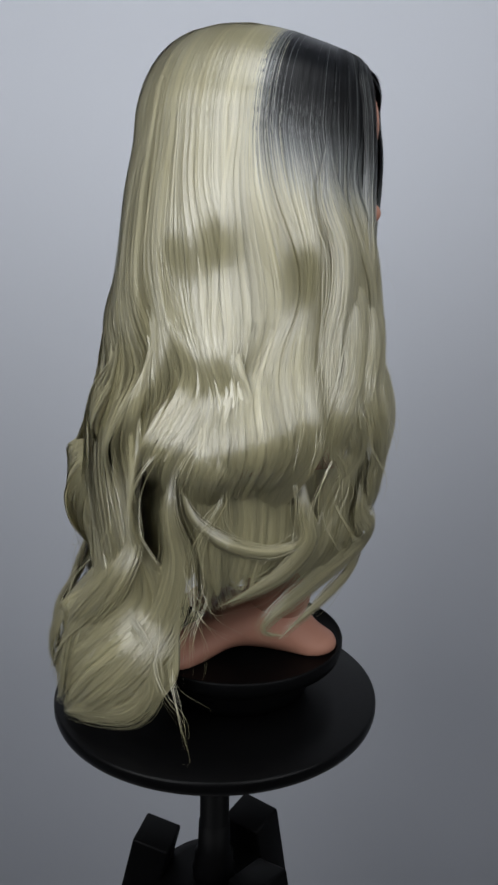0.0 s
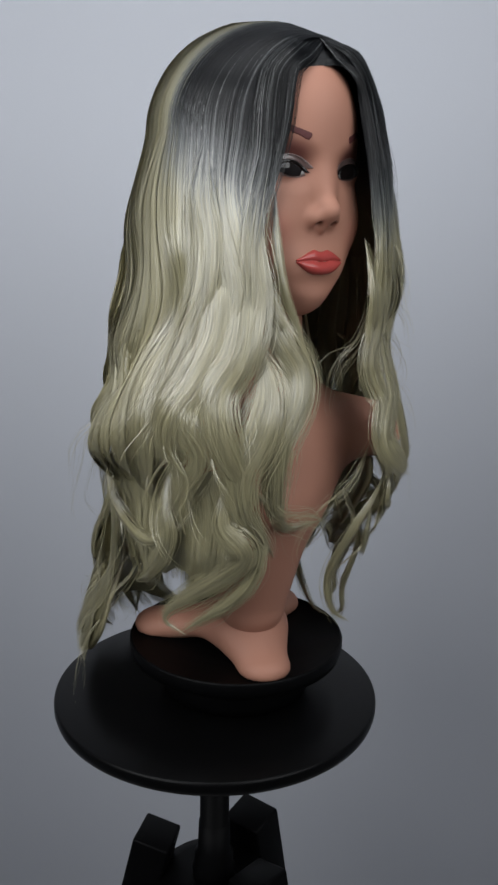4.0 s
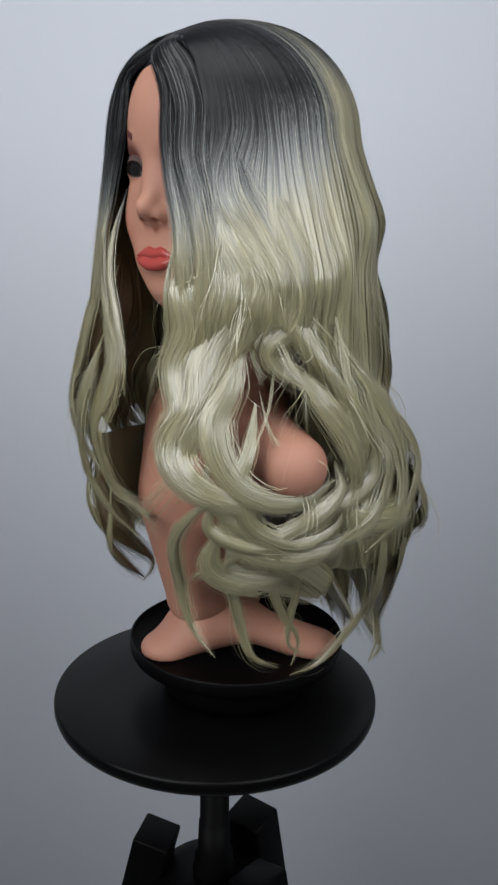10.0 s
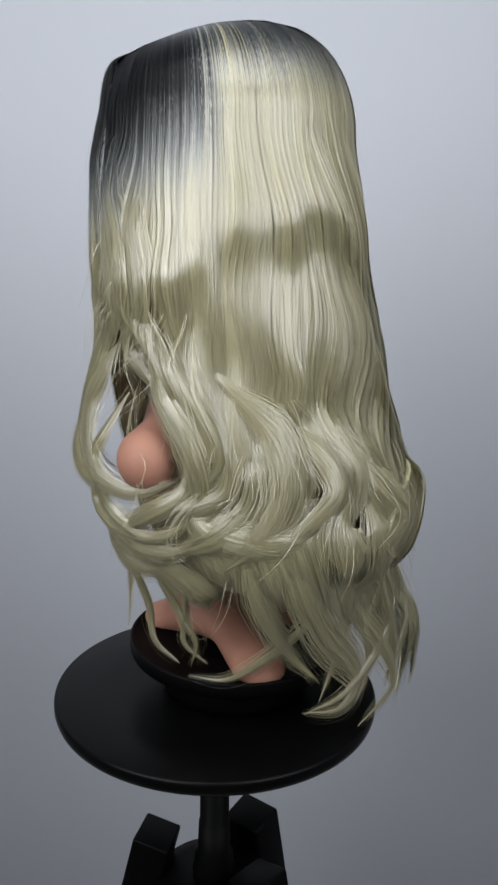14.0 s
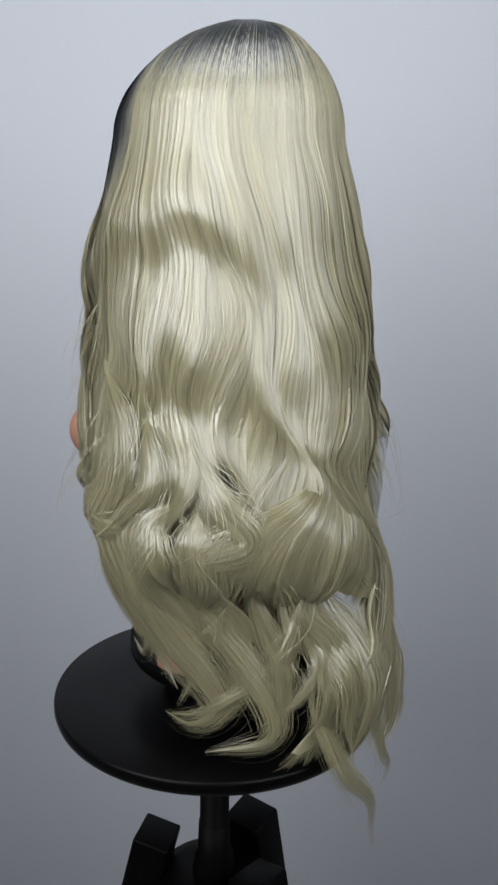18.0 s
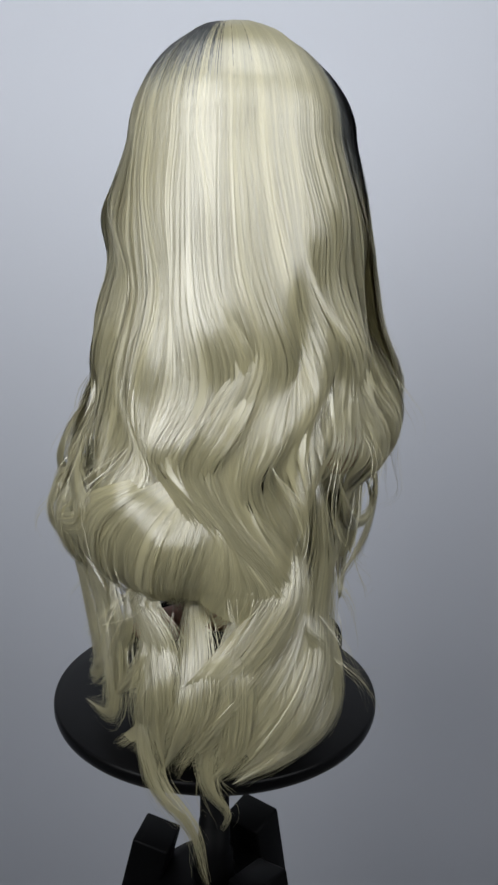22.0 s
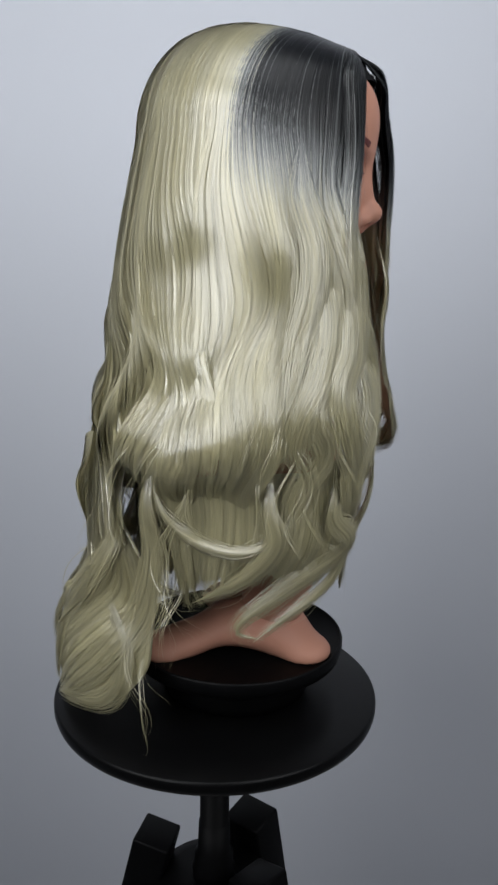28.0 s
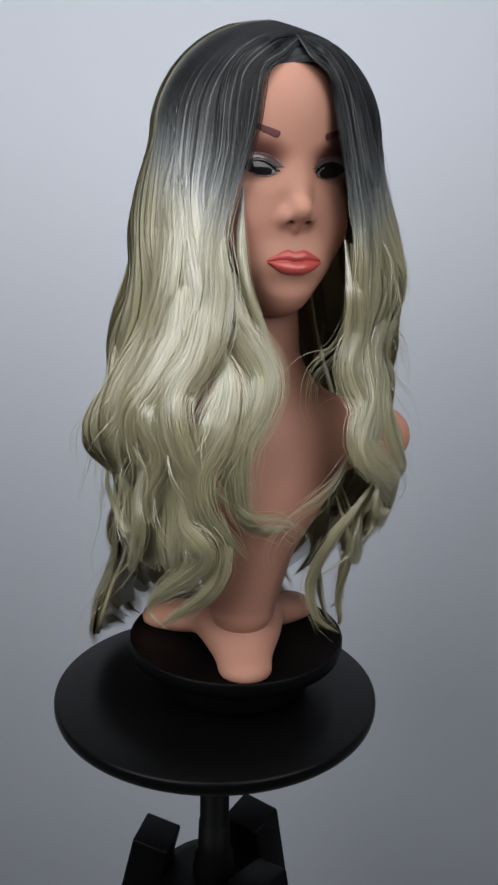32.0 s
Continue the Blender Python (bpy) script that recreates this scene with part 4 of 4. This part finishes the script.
# the locks that lie over the main mass, round from the right side
hank([(240, 0.098, 0.200), (240, 0.112, 0.155), (243, 0.111, 0.109), (238, 0.117, 0.063), (231, 0.139, 0.026), (220, 0.157, -0.009), (204, 0.162, -0.046)], (0.0037, 0.0062, 0.0125, 0.0187, 0.0200, 0.0162, 0.0037), 416, 401)
hank([(223, 0.102, 0.206), (223, 0.116, 0.161), (224, 0.122, 0.123), (220, 0.138, 0.089), (207, 0.151, 0.048), (187, 0.170, -0.008)], (0.0037, 0.0062, 0.0125, 0.0175, 0.0162, 0.0050), 320, 402)
hank([(174, 0.126, 0.138), (174, 0.140, 0.093), (178, 0.148, 0.060), (183, 0.165, 0.029), (183, 0.167, -0.008), (185, 0.168, -0.042)], (0.0030, 0.0050, 0.0125, 0.0162, 0.0150, 0.0050), 320, 403)
hank([(187, 0.105, 0.129), (187, 0.119, 0.084), (191, 0.147, 0.054), (192, 0.165, 0.024), (189, 0.170, -0.006), (183, 0.165, -0.044)], (0.0030, 0.0050, 0.0137, 0.0162, 0.0150, 0.0050), 320, 404)
hank([(205, 0.111, 0.123), (205, 0.125, 0.078), (204, 0.152, 0.042), (204, 0.162, 0.007), (202, 0.165, -0.025), (195, 0.168, -0.045)], (0.0030, 0.0050, 0.0137, 0.0162, 0.0137, 0.0037), 320, 405)
hank([(218, 0.114, 0.122), (218, 0.128, 0.077), (238, 0.133, 0.021), (233, 0.144, -0.013), (215, 0.161, -0.028), (203, 0.165, -0.045)], (0.0030, 0.0050, 0.0112, 0.0137, 0.0125, 0.0037), 288, 406)
hank([(165, 0.124, 0.134), (165, 0.138, 0.089), (167, 0.146, 0.061), (158, 0.143, 0.030), (140, 0.137, -0.001), (124, 0.125, -0.017)], (0.0019, 0.0031, 0.0083, 0.0093, 0.0062, 0.0015), 176, 407)
hank([(174, 0.125, 0.118), (174, 0.139, 0.073), (176, 0.154, 0.044), (169, 0.153, 0.017), (158, 0.147, -0.007)], (0.0019, 0.0031, 0.0083, 0.0083, 0.0021), 176, 408)
hank([(132, 0.132, 0.187), (132, 0.146, 0.175), (126, 0.159, 0.158), (128, 0.166, 0.129), (133, 0.149, 0.102)], (0.0032, 0.0053, 0.0160, 0.0200, 0.0053), 288, 409)
hank([(139, 0.128, 0.187), (139, 0.142, 0.175), (139, 0.162, 0.147), (141, 0.158, 0.114), (137, 0.137, 0.084)], (0.0032, 0.0053, 0.0187, 0.0213, 0.0067), 320, 410)
hank([(137, 0.127, 0.147), (137, 0.141, 0.102), (139, 0.132, 0.061), (135, 0.129, 0.024), (129, 0.130, -0.005)], (0.0019, 0.0031, 0.0072, 0.0072, 0.0021), 176, 411)
hank([(145, 0.122, 0.140), (145, 0.136, 0.095), (151, 0.135, 0.051), (151, 0.139, 0.013), (143, 0.141, -0.012)], (0.0022, 0.0037, 0.0100, 0.0112, 0.0031), 208, 412)
hank([(156, 0.124, 0.139), (156, 0.138, 0.094), (163, 0.145, 0.051), (165, 0.150, 0.012), (159, 0.147, -0.014)], (0.0030, 0.0050, 0.0112, 0.0125, 0.0031), 240, 413)
hank([(169, 0.127, 0.138), (169, 0.141, 0.093), (180, 0.152, 0.052), (178, 0.161, 0.012), (174, 0.152, -0.030), (172, 0.150, -0.046)], (0.0030, 0.0050, 0.0137, 0.0175, 0.0150, 0.0037), 320, 414)
hank([(123, 0.125, 0.144), (123, 0.139, 0.099), (119, 0.129, 0.061), (96, 0.098, 0.009), (72, 0.096, 0.004)], (0.0015, 0.0026, 0.0062, 0.0062, 0.0015), 112, 415)
hank([(89, 0.129, 0.186), (85, 0.138, 0.156), (104, 0.152, 0.147), (121, 0.156, 0.151)], (0.0046, 0.0128, 0.0139, 0.0046), 288, 416)
hank([(86, 0.126, 0.239), (94, 0.137, 0.213), (93, 0.140, 0.183), (80, 0.138, 0.167), (65, 0.138, 0.167)], (0.0034, 0.0089, 0.0101, 0.0078, 0.0022), 288, 417)
hank([(110, 0.121, 0.237), (122, 0.143, 0.211), (125, 0.155, 0.185), (118, 0.155, 0.162), (105, 0.151, 0.136)], (0.0034, 0.0089, 0.0101, 0.0089, 0.0028), 320, 418)
hank([(100, 0.121, 0.230), (102, 0.140, 0.201), (100, 0.143, 0.171), (90, 0.143, 0.145), (74, 0.131, 0.127)], (0.0034, 0.0101, 0.0123, 0.0101, 0.0028), 320, 419)
hank([(79, 0.127, 0.200), (78, 0.139, 0.177), (65, 0.139, 0.155), (41, 0.125, 0.125), (42, 0.116, 0.107)], (0.0034, 0.0078, 0.0089, 0.0067, 0.0022), 240, 420)
hank([(38, 0.136, 0.186), (34, 0.134, 0.152), (50, 0.133, 0.137), (71, 0.134, 0.143)], (0.0034, 0.0056, 0.0061, 0.0022), 176, 421)
hank([(113, 0.131, 0.191), (113, 0.145, 0.146), (117, 0.149, 0.105), (128, 0.139, 0.060), (145, 0.137, 0.009), (136, 0.138, -0.013), (123, 0.125, -0.015)], (0.0030, 0.0050, 0.0150, 0.0187, 0.0175, 0.0125, 0.0031), 352, 422)
hank([(127, 0.139, 0.178), (127, 0.153, 0.133), (143, 0.136, 0.074), (159, 0.146, 0.023), (161, 0.152, -0.016), (141, 0.148, -0.030)], (0.0030, 0.0050, 0.0137, 0.0162, 0.0137, 0.0037), 288, 423)
hank([(133, 0.116, 0.228), (133, 0.130, 0.216), (144, 0.153, 0.180), (153, 0.161, 0.151), (139, 0.163, 0.138), (127, 0.159, 0.137)], (0.0032, 0.0053, 0.0160, 0.0187, 0.0147, 0.0053), 288, 424)
hank([(100, 0.128, 0.175), (100, 0.142, 0.130), (105, 0.138, 0.091), (118, 0.122, 0.039), (129, 0.130, 0.011)], (0.0030, 0.0050, 0.0125, 0.0125, 0.0037), 208, 425)
hank([(73, 0.090, 0.147), (73, 0.104, 0.102), (71, 0.096, 0.061), (70, 0.097, 0.035), (82, 0.094, 0.017)], (0.0012, 0.0021, 0.0041, 0.0036, 0.0010), 96, 426)
hank([(325, 0.104, 0.402), (325, 0.119, 0.361), (326, 0.124, 0.321), (322, 0.133, 0.282), (308, 0.139, 0.253), (306, 0.144, 0.235), (311, 0.139, 0.209), (303, 0.131, 0.171), (304, 0.123, 0.141)], (0.0069, 0.0110, 0.0138, 0.0151, 0.0138, 0.0138, 0.0138, 0.0124, 0.0041), 528, 427)
hank([(333, 0.107, 0.342), (336, 0.119, 0.301), (344, 0.120, 0.272), (343, 0.125, 0.247), (336, 0.130, 0.216), (336, 0.125, 0.184), (339, 0.112, 0.155), (349, 0.095, 0.137), (3, 0.109, 0.145)], (0.0055, 0.0096, 0.0124, 0.0138, 0.0151, 0.0124, 0.0083, 0.0055, 0.0021), 480, 428)
hank([(329, 0.116, 0.292), (332, 0.131, 0.259), (329, 0.139, 0.229), (323, 0.138, 0.196), (325, 0.132, 0.163), (333, 0.117, 0.135), (341, 0.098, 0.114)], (0.0055, 0.0124, 0.0165, 0.0165, 0.0138, 0.0096, 0.0028), 416, 429)
hank([(322, 0.126, 0.195), (318, 0.133, 0.156), (325, 0.127, 0.124), (285, 0.096, 0.056), (297, 0.095, 0.040)], (0.0055, 0.0110, 0.0124, 0.0096, 0.0034), 240, 430)
hank([(330, 0.115, 0.160), (332, 0.117, 0.130), (325, 0.113, 0.091), (292, 0.095, 0.039)], (0.0055, 0.0083, 0.0069, 0.0028), 160, 431)
hank([(22, 0.114, 0.364), (23, 0.126, 0.328), (25, 0.124, 0.299), (20, 0.124, 0.270), (24, 0.132, 0.241), (20, 0.135, 0.216), (24, 0.142, 0.195), (38, 0.146, 0.178), (61, 0.138, 0.169)], (0.0055, 0.0110, 0.0124, 0.0124, 0.0124, 0.0110, 0.0096, 0.0069, 0.0028), 480, 432)
hank([(35, 0.110, 0.416), (38, 0.123, 0.376), (46, 0.129, 0.340), (44, 0.127, 0.310), (37, 0.124, 0.285), (34, 0.130, 0.260), (30, 0.137, 0.228), (26, 0.140, 0.199), (31, 0.141, 0.180)], (0.0069, 0.0138, 0.0151, 0.0138, 0.0110, 0.0110, 0.0110, 0.0083, 0.0028), 512, 433)
hank([(50, 0.108, 0.418), (55, 0.125, 0.377), (61, 0.133, 0.339), (61, 0.131, 0.308), (53, 0.124, 0.282), (71, 0.133, 0.250)], (0.0055, 0.0110, 0.0124, 0.0110, 0.0083, 0.0028), 352, 434)
hank([(34, 0.122, 0.219), (34, 0.136, 0.174), (57, 0.133, 0.136), (86, 0.108, 0.083), (34, 0.117, 0.110), (19, 0.100, 0.089)], (0.0027, 0.0045, 0.0123, 0.0134, 0.0101, 0.0028), 288, 435)
hank([(35, 0.131, 0.174), (26, 0.127, 0.156), (18, 0.117, 0.130), (15, 0.099, 0.089), (21, 0.098, 0.052), (34, 0.107, 0.031)], (0.0034, 0.0055, 0.0069, 0.0076, 0.0062, 0.0021), 208, 436)
hank([(36, 0.115, 0.311), (30, 0.126, 0.278), (30, 0.134, 0.245), (23, 0.137, 0.214), (29, 0.145, 0.191), (41, 0.144, 0.176), (55, 0.141, 0.171)], (0.0055, 0.0110, 0.0138, 0.0138, 0.0124, 0.0096, 0.0034), 448, 437)
hank([(43, 0.116, 0.295), (40, 0.130, 0.263), (35, 0.138, 0.234), (39, 0.144, 0.202), (48, 0.145, 0.181), (62, 0.140, 0.174), (77, 0.136, 0.188)], (0.0041, 0.0096, 0.0124, 0.0110, 0.0096, 0.0069, 0.0028), 384, 438)
hank([(49, 0.118, 0.246), (47, 0.137, 0.218), (44, 0.144, 0.194), (48, 0.138, 0.156), (64, 0.135, 0.139), (78, 0.136, 0.150), (82, 0.135, 0.180)], (0.0034, 0.0056, 0.0067, 0.0078, 0.0078, 0.0056, 0.0022), 304, 439)
hank([(37, 0.135, 0.171), (44, 0.131, 0.140), (61, 0.131, 0.127), (77, 0.135, 0.131), (85, 0.136, 0.147)], (0.0046, 0.0104, 0.0116, 0.0093, 0.0029), 288, 440)
hank([(37, 0.121, 0.149), (33, 0.118, 0.116), (47, 0.112, 0.100), (70, 0.110, 0.101)], (0.0046, 0.0128, 0.0139, 0.0046), 256, 441)
hank([(59, 0.116, 0.279), (70, 0.133, 0.253), (81, 0.140, 0.217), (85, 0.139, 0.180), (78, 0.136, 0.150)], (0.0045, 0.0101, 0.0123, 0.0112, 0.0034), 320, 442)
hank([(89, 0.111, 0.279), (89, 0.125, 0.267), (107, 0.137, 0.225), (110, 0.148, 0.182), (102, 0.152, 0.144), (92, 0.138, 0.119)], (0.0032, 0.0053, 0.0160, 0.0187, 0.0173, 0.0053), 320, 443)
hank([(40, 0.094, 0.151), (40, 0.108, 0.106), (45, 0.096, 0.058), (51, 0.097, 0.028), (66, 0.094, 0.012)], (0.0019, 0.0031, 0.0062, 0.0052, 0.0015), 144, 444)
hank([(56, 0.092, 0.155), (56, 0.106, 0.110), (65, 0.097, 0.067), (76, 0.096, 0.037), (73, 0.095, 0.012)], (0.0015, 0.0026, 0.0052, 0.0041, 0.0015), 128, 445)
hank([(38, 0.115, 0.436), (40, 0.122, 0.398), (48, 0.127, 0.367), (54, 0.134, 0.340), (54, 0.134, 0.317), (50, 0.128, 0.296)], (0.0069, 0.0138, 0.0151, 0.0138, 0.0110, 0.0034), 480, 446)
hank([(336, 0.100, 0.402), (336, 0.111, 0.366), (338, 0.115, 0.334), (344, 0.114, 0.301), (349, 0.115, 0.268), (350, 0.116, 0.241)], (0.0021, 0.0034, 0.0041, 0.0041, 0.0041, 0.0028), 96, 447)
hank([(18, 0.115, 0.368), (17, 0.124, 0.328), (17, 0.122, 0.295), (15, 0.123, 0.262)], (0.0021, 0.0028, 0.0028, 0.0021), 48, 448)
hank([(313, 0.104, 0.367), (315, 0.122, 0.327), (314, 0.129, 0.295), (308, 0.139, 0.263), (302, 0.145, 0.238), (301, 0.141, 0.212), (308, 0.134, 0.186)], (0.0069, 0.0124, 0.0138, 0.0151, 0.0151, 0.0124, 0.0041), 480, 449)
hank([(323, 0.110, 0.356), (324, 0.125, 0.320), (322, 0.134, 0.284), (316, 0.141, 0.256), (318, 0.145, 0.223), (324, 0.137, 0.192), (337, 0.118, 0.162)], (0.0069, 0.0110, 0.0124, 0.0138, 0.0138, 0.0096, 0.0028), 448, 450)
hank([(307, 0.100, 0.437), (307, 0.108, 0.398), (311, 0.117, 0.363), (310, 0.122, 0.327), (305, 0.126, 0.290), (301, 0.137, 0.258), (300, 0.142, 0.229), (301, 0.134, 0.203)], (0.0055, 0.0110, 0.0124, 0.0124, 0.0124, 0.0124, 0.0110, 0.0034), 480, 451)
hank([(247, 0.117, 0.178), (253, 0.117, 0.152), (265, 0.111, 0.132), (283, 0.115, 0.126), (297, 0.121, 0.137), (306, 0.117, 0.159)], (0.0017, 0.0035, 0.0052, 0.0052, 0.0041, 0.0017), 240, 452)
hank([(295, 0.107, 0.209), (295, 0.121, 0.164), (297, 0.124, 0.136), (286, 0.113, 0.103), (260, 0.100, 0.071)], (0.0034, 0.0056, 0.0101, 0.0089, 0.0022), 176, 453)

# the hair beneath, seen between the outer locks
UNDER = []
for az in range(84, 300, 11):
    low = float(np.interp(az, (50, 75, 100, 130, 160, 215, 245, 275, 325), (0.145, 0.080, 0.062, 0.055, 0.045, 0.045, 0.052, 0.068, 0.150))) + 0.010 * math.sin(2.7 * az)
    sway = 4 * math.sin(1.9 * az)
    deep = 0.018 if 60 < az < 300 else 0.010
    way = [(az, 0.080 - deep, 0.330), (az + sway, 0.094 - deep, 0.275), (az - sway, 0.108 - deep, 0.220), (az + sway, 0.112 - deep, 0.170), (az + 2 * sway, 0.108 - deep, low + 0.03), (az - sway, 0.101 - deep, low)]
    UNDER.append((az, spline([(r * math.cos(radians(q)), r * math.sin(radians(q)), z) for q, r, z in way], 160)[0]))
for k, (one, two) in enumerate(zip(UNDER, UNDER[1:])):
    mass_lock(one, two, 220, 700 + k)

# single hairs that stand off
for seed, az, z in ((161, -70, 0.19), (162, -110, 0.17), (163, -150, 0.15), (164, 170, 0.16), (165, 130, 0.17), (166, 95, 0.15), (167, 50, 0.17), (168, -50, 0.17), (169, 150, 0.10), (170, -135, 0.08), (171, 80, 0.11), (172, -90, 0.12)):
    r = float(girth(az, z))
    turn = 16 if seed % 2 else -16
    lock([(az, surface(az, z + 0.09) - 0.016, z + 0.09), (az + turn * 0.3, min(r - 0.002, surface(az, z + 0.05) - 0.004), z + 0.05), (az + turn, r + 0.008, z), (az + turn * 0.6, r + 0.012, z - 0.04), (az - turn * 0.3, r + 0.002, z - 0.07)], (0.001, 0.003, 0.007, 0.010, 0.010), 9, None, 0.008, (0.003, 0.08, seed), 3.2, False, seed, fibre=0.00015)

air = np.random.default_rng(11)
for k in range(64):
    az = float(air.uniform(30, 330))
    z = max(float(foot_height(az)), 0.0) + float(air.uniform(-0.02, 0.08))
    r, turn, off = float(girth(az, z)), float(air.uniform(-22, 22)), float(air.uniform(0.002, 0.021))
    lock([(az, surface(az, z + 0.08) - 0.018, z + 0.08), (az + turn * 0.3, surface(az, z + 0.045) - 0.006, z + 0.045), (az + turn * 0.8, r + off * 0.6, z + 0.01), (az + turn * 1.2, r + off, z - 0.02), (az + turn * 0.9, r + off * 0.5, max(z - 0.04, -0.04))], (0.001, 0.002, 0.004, 0.006, 0.006), 7, None, 0.006, (0.003, 0.07, k), 2.6, False, 300 + k, fibre=0.00013)
for seed, rows in ((181, [(-34, 0.113, 0.390), (-32, 0.113, 0.340), (-24, 0.112, 0.300), (-18, 0.112, 0.255), (-9, 0.109, 0.225), (-4, 0.106, 0.205)]),
                   (182, [(-36, 0.115, 0.360), (-34, 0.117, 0.310), (-22, 0.118, 0.270), (-19, 0.118, 0.230), (-24, 0.116, 0.190), (-16, 0.110, 0.160)]),
                   (183, [(24, 0.121, 0.330), (18, 0.115, 0.285), (8, 0.107, 0.262), (7, 0.105, 0.240), (14, 0.106, 0.222)]),
                   (184, [(-30, 0.125, 0.190), (-20, 0.119, 0.160), (-4, 0.112, 0.150), (8, 0.106, 0.135), (4, 0.104, 0.110)]),
                   (185, [(26, 0.124, 0.210), (16, 0.119, 0.175), (2, 0.111, 0.150), (-8, 0.105, 0.120), (-2, 0.100, 0.095)])):
    lock(rows, (0.003, 0.009, 0.012, 0.012, 0.010), 26, None, 0.006, (0.0025, 0.06, seed), 2.6, False, seed, fibre=0.00013)

# two loose ends of the tail, which hang over the edge of the tabletop or lie on it
ENDS = []
for seed, rows in ((151, [(172, 0.138, 0.035), (176, 0.158, -0.008), (-178, 0.168, -0.050), (-168, 0.168, -0.085), (-165, 0.165, -0.120), (-163, 0.166, -0.145)]),
                   (152, [(-168, 0.138, 0.035), (-165, 0.158, -0.006), (-163, 0.167, -0.045), (-158, 0.166, -0.070), (-160, 0.162, -0.090)])):
    hinge = Vector((rows[0][1] * math.cos(radians(rows[0][0])), rows[0][1] * math.sin(radians(rows[0][0])), rows[0][2]))
    end = lock(rows, (0.001, 0.008, 0.010, 0.007, 0.002), 150, None, 0.006, fray=1.2, core=False, seed=seed)
    end.data.transform(Matrix.Translation(-hinge))
    ENDS.append((end, hinge))


# ---- what moves ----
def motions():
    times = [k * 0.5 for k in range(65)]
    for ob in (BUST, WIG):
        walk(ob, [(t, pose(0, 0, TOP, 0, 0, -SPIN * t)) for t in times])
    for end, hinge in ENDS:
        walk(end, [(t, pose(*hinge, 0, lift, 0)) for t, lift in ((0.0, -165.0), (14.7, -165.0), (15.3, -100.0), (15.9, -30.0), (16.4, 0.0), (25.6, 0.0), (26.2, -60.0), (26.8, -120.0), (27.4, -165.0), (SECONDS, -165.0))])
    walk(PLATTER, [(t, pose(0, 0, 0, 0, 0, -SPIN * t)) for t in times])


motions()
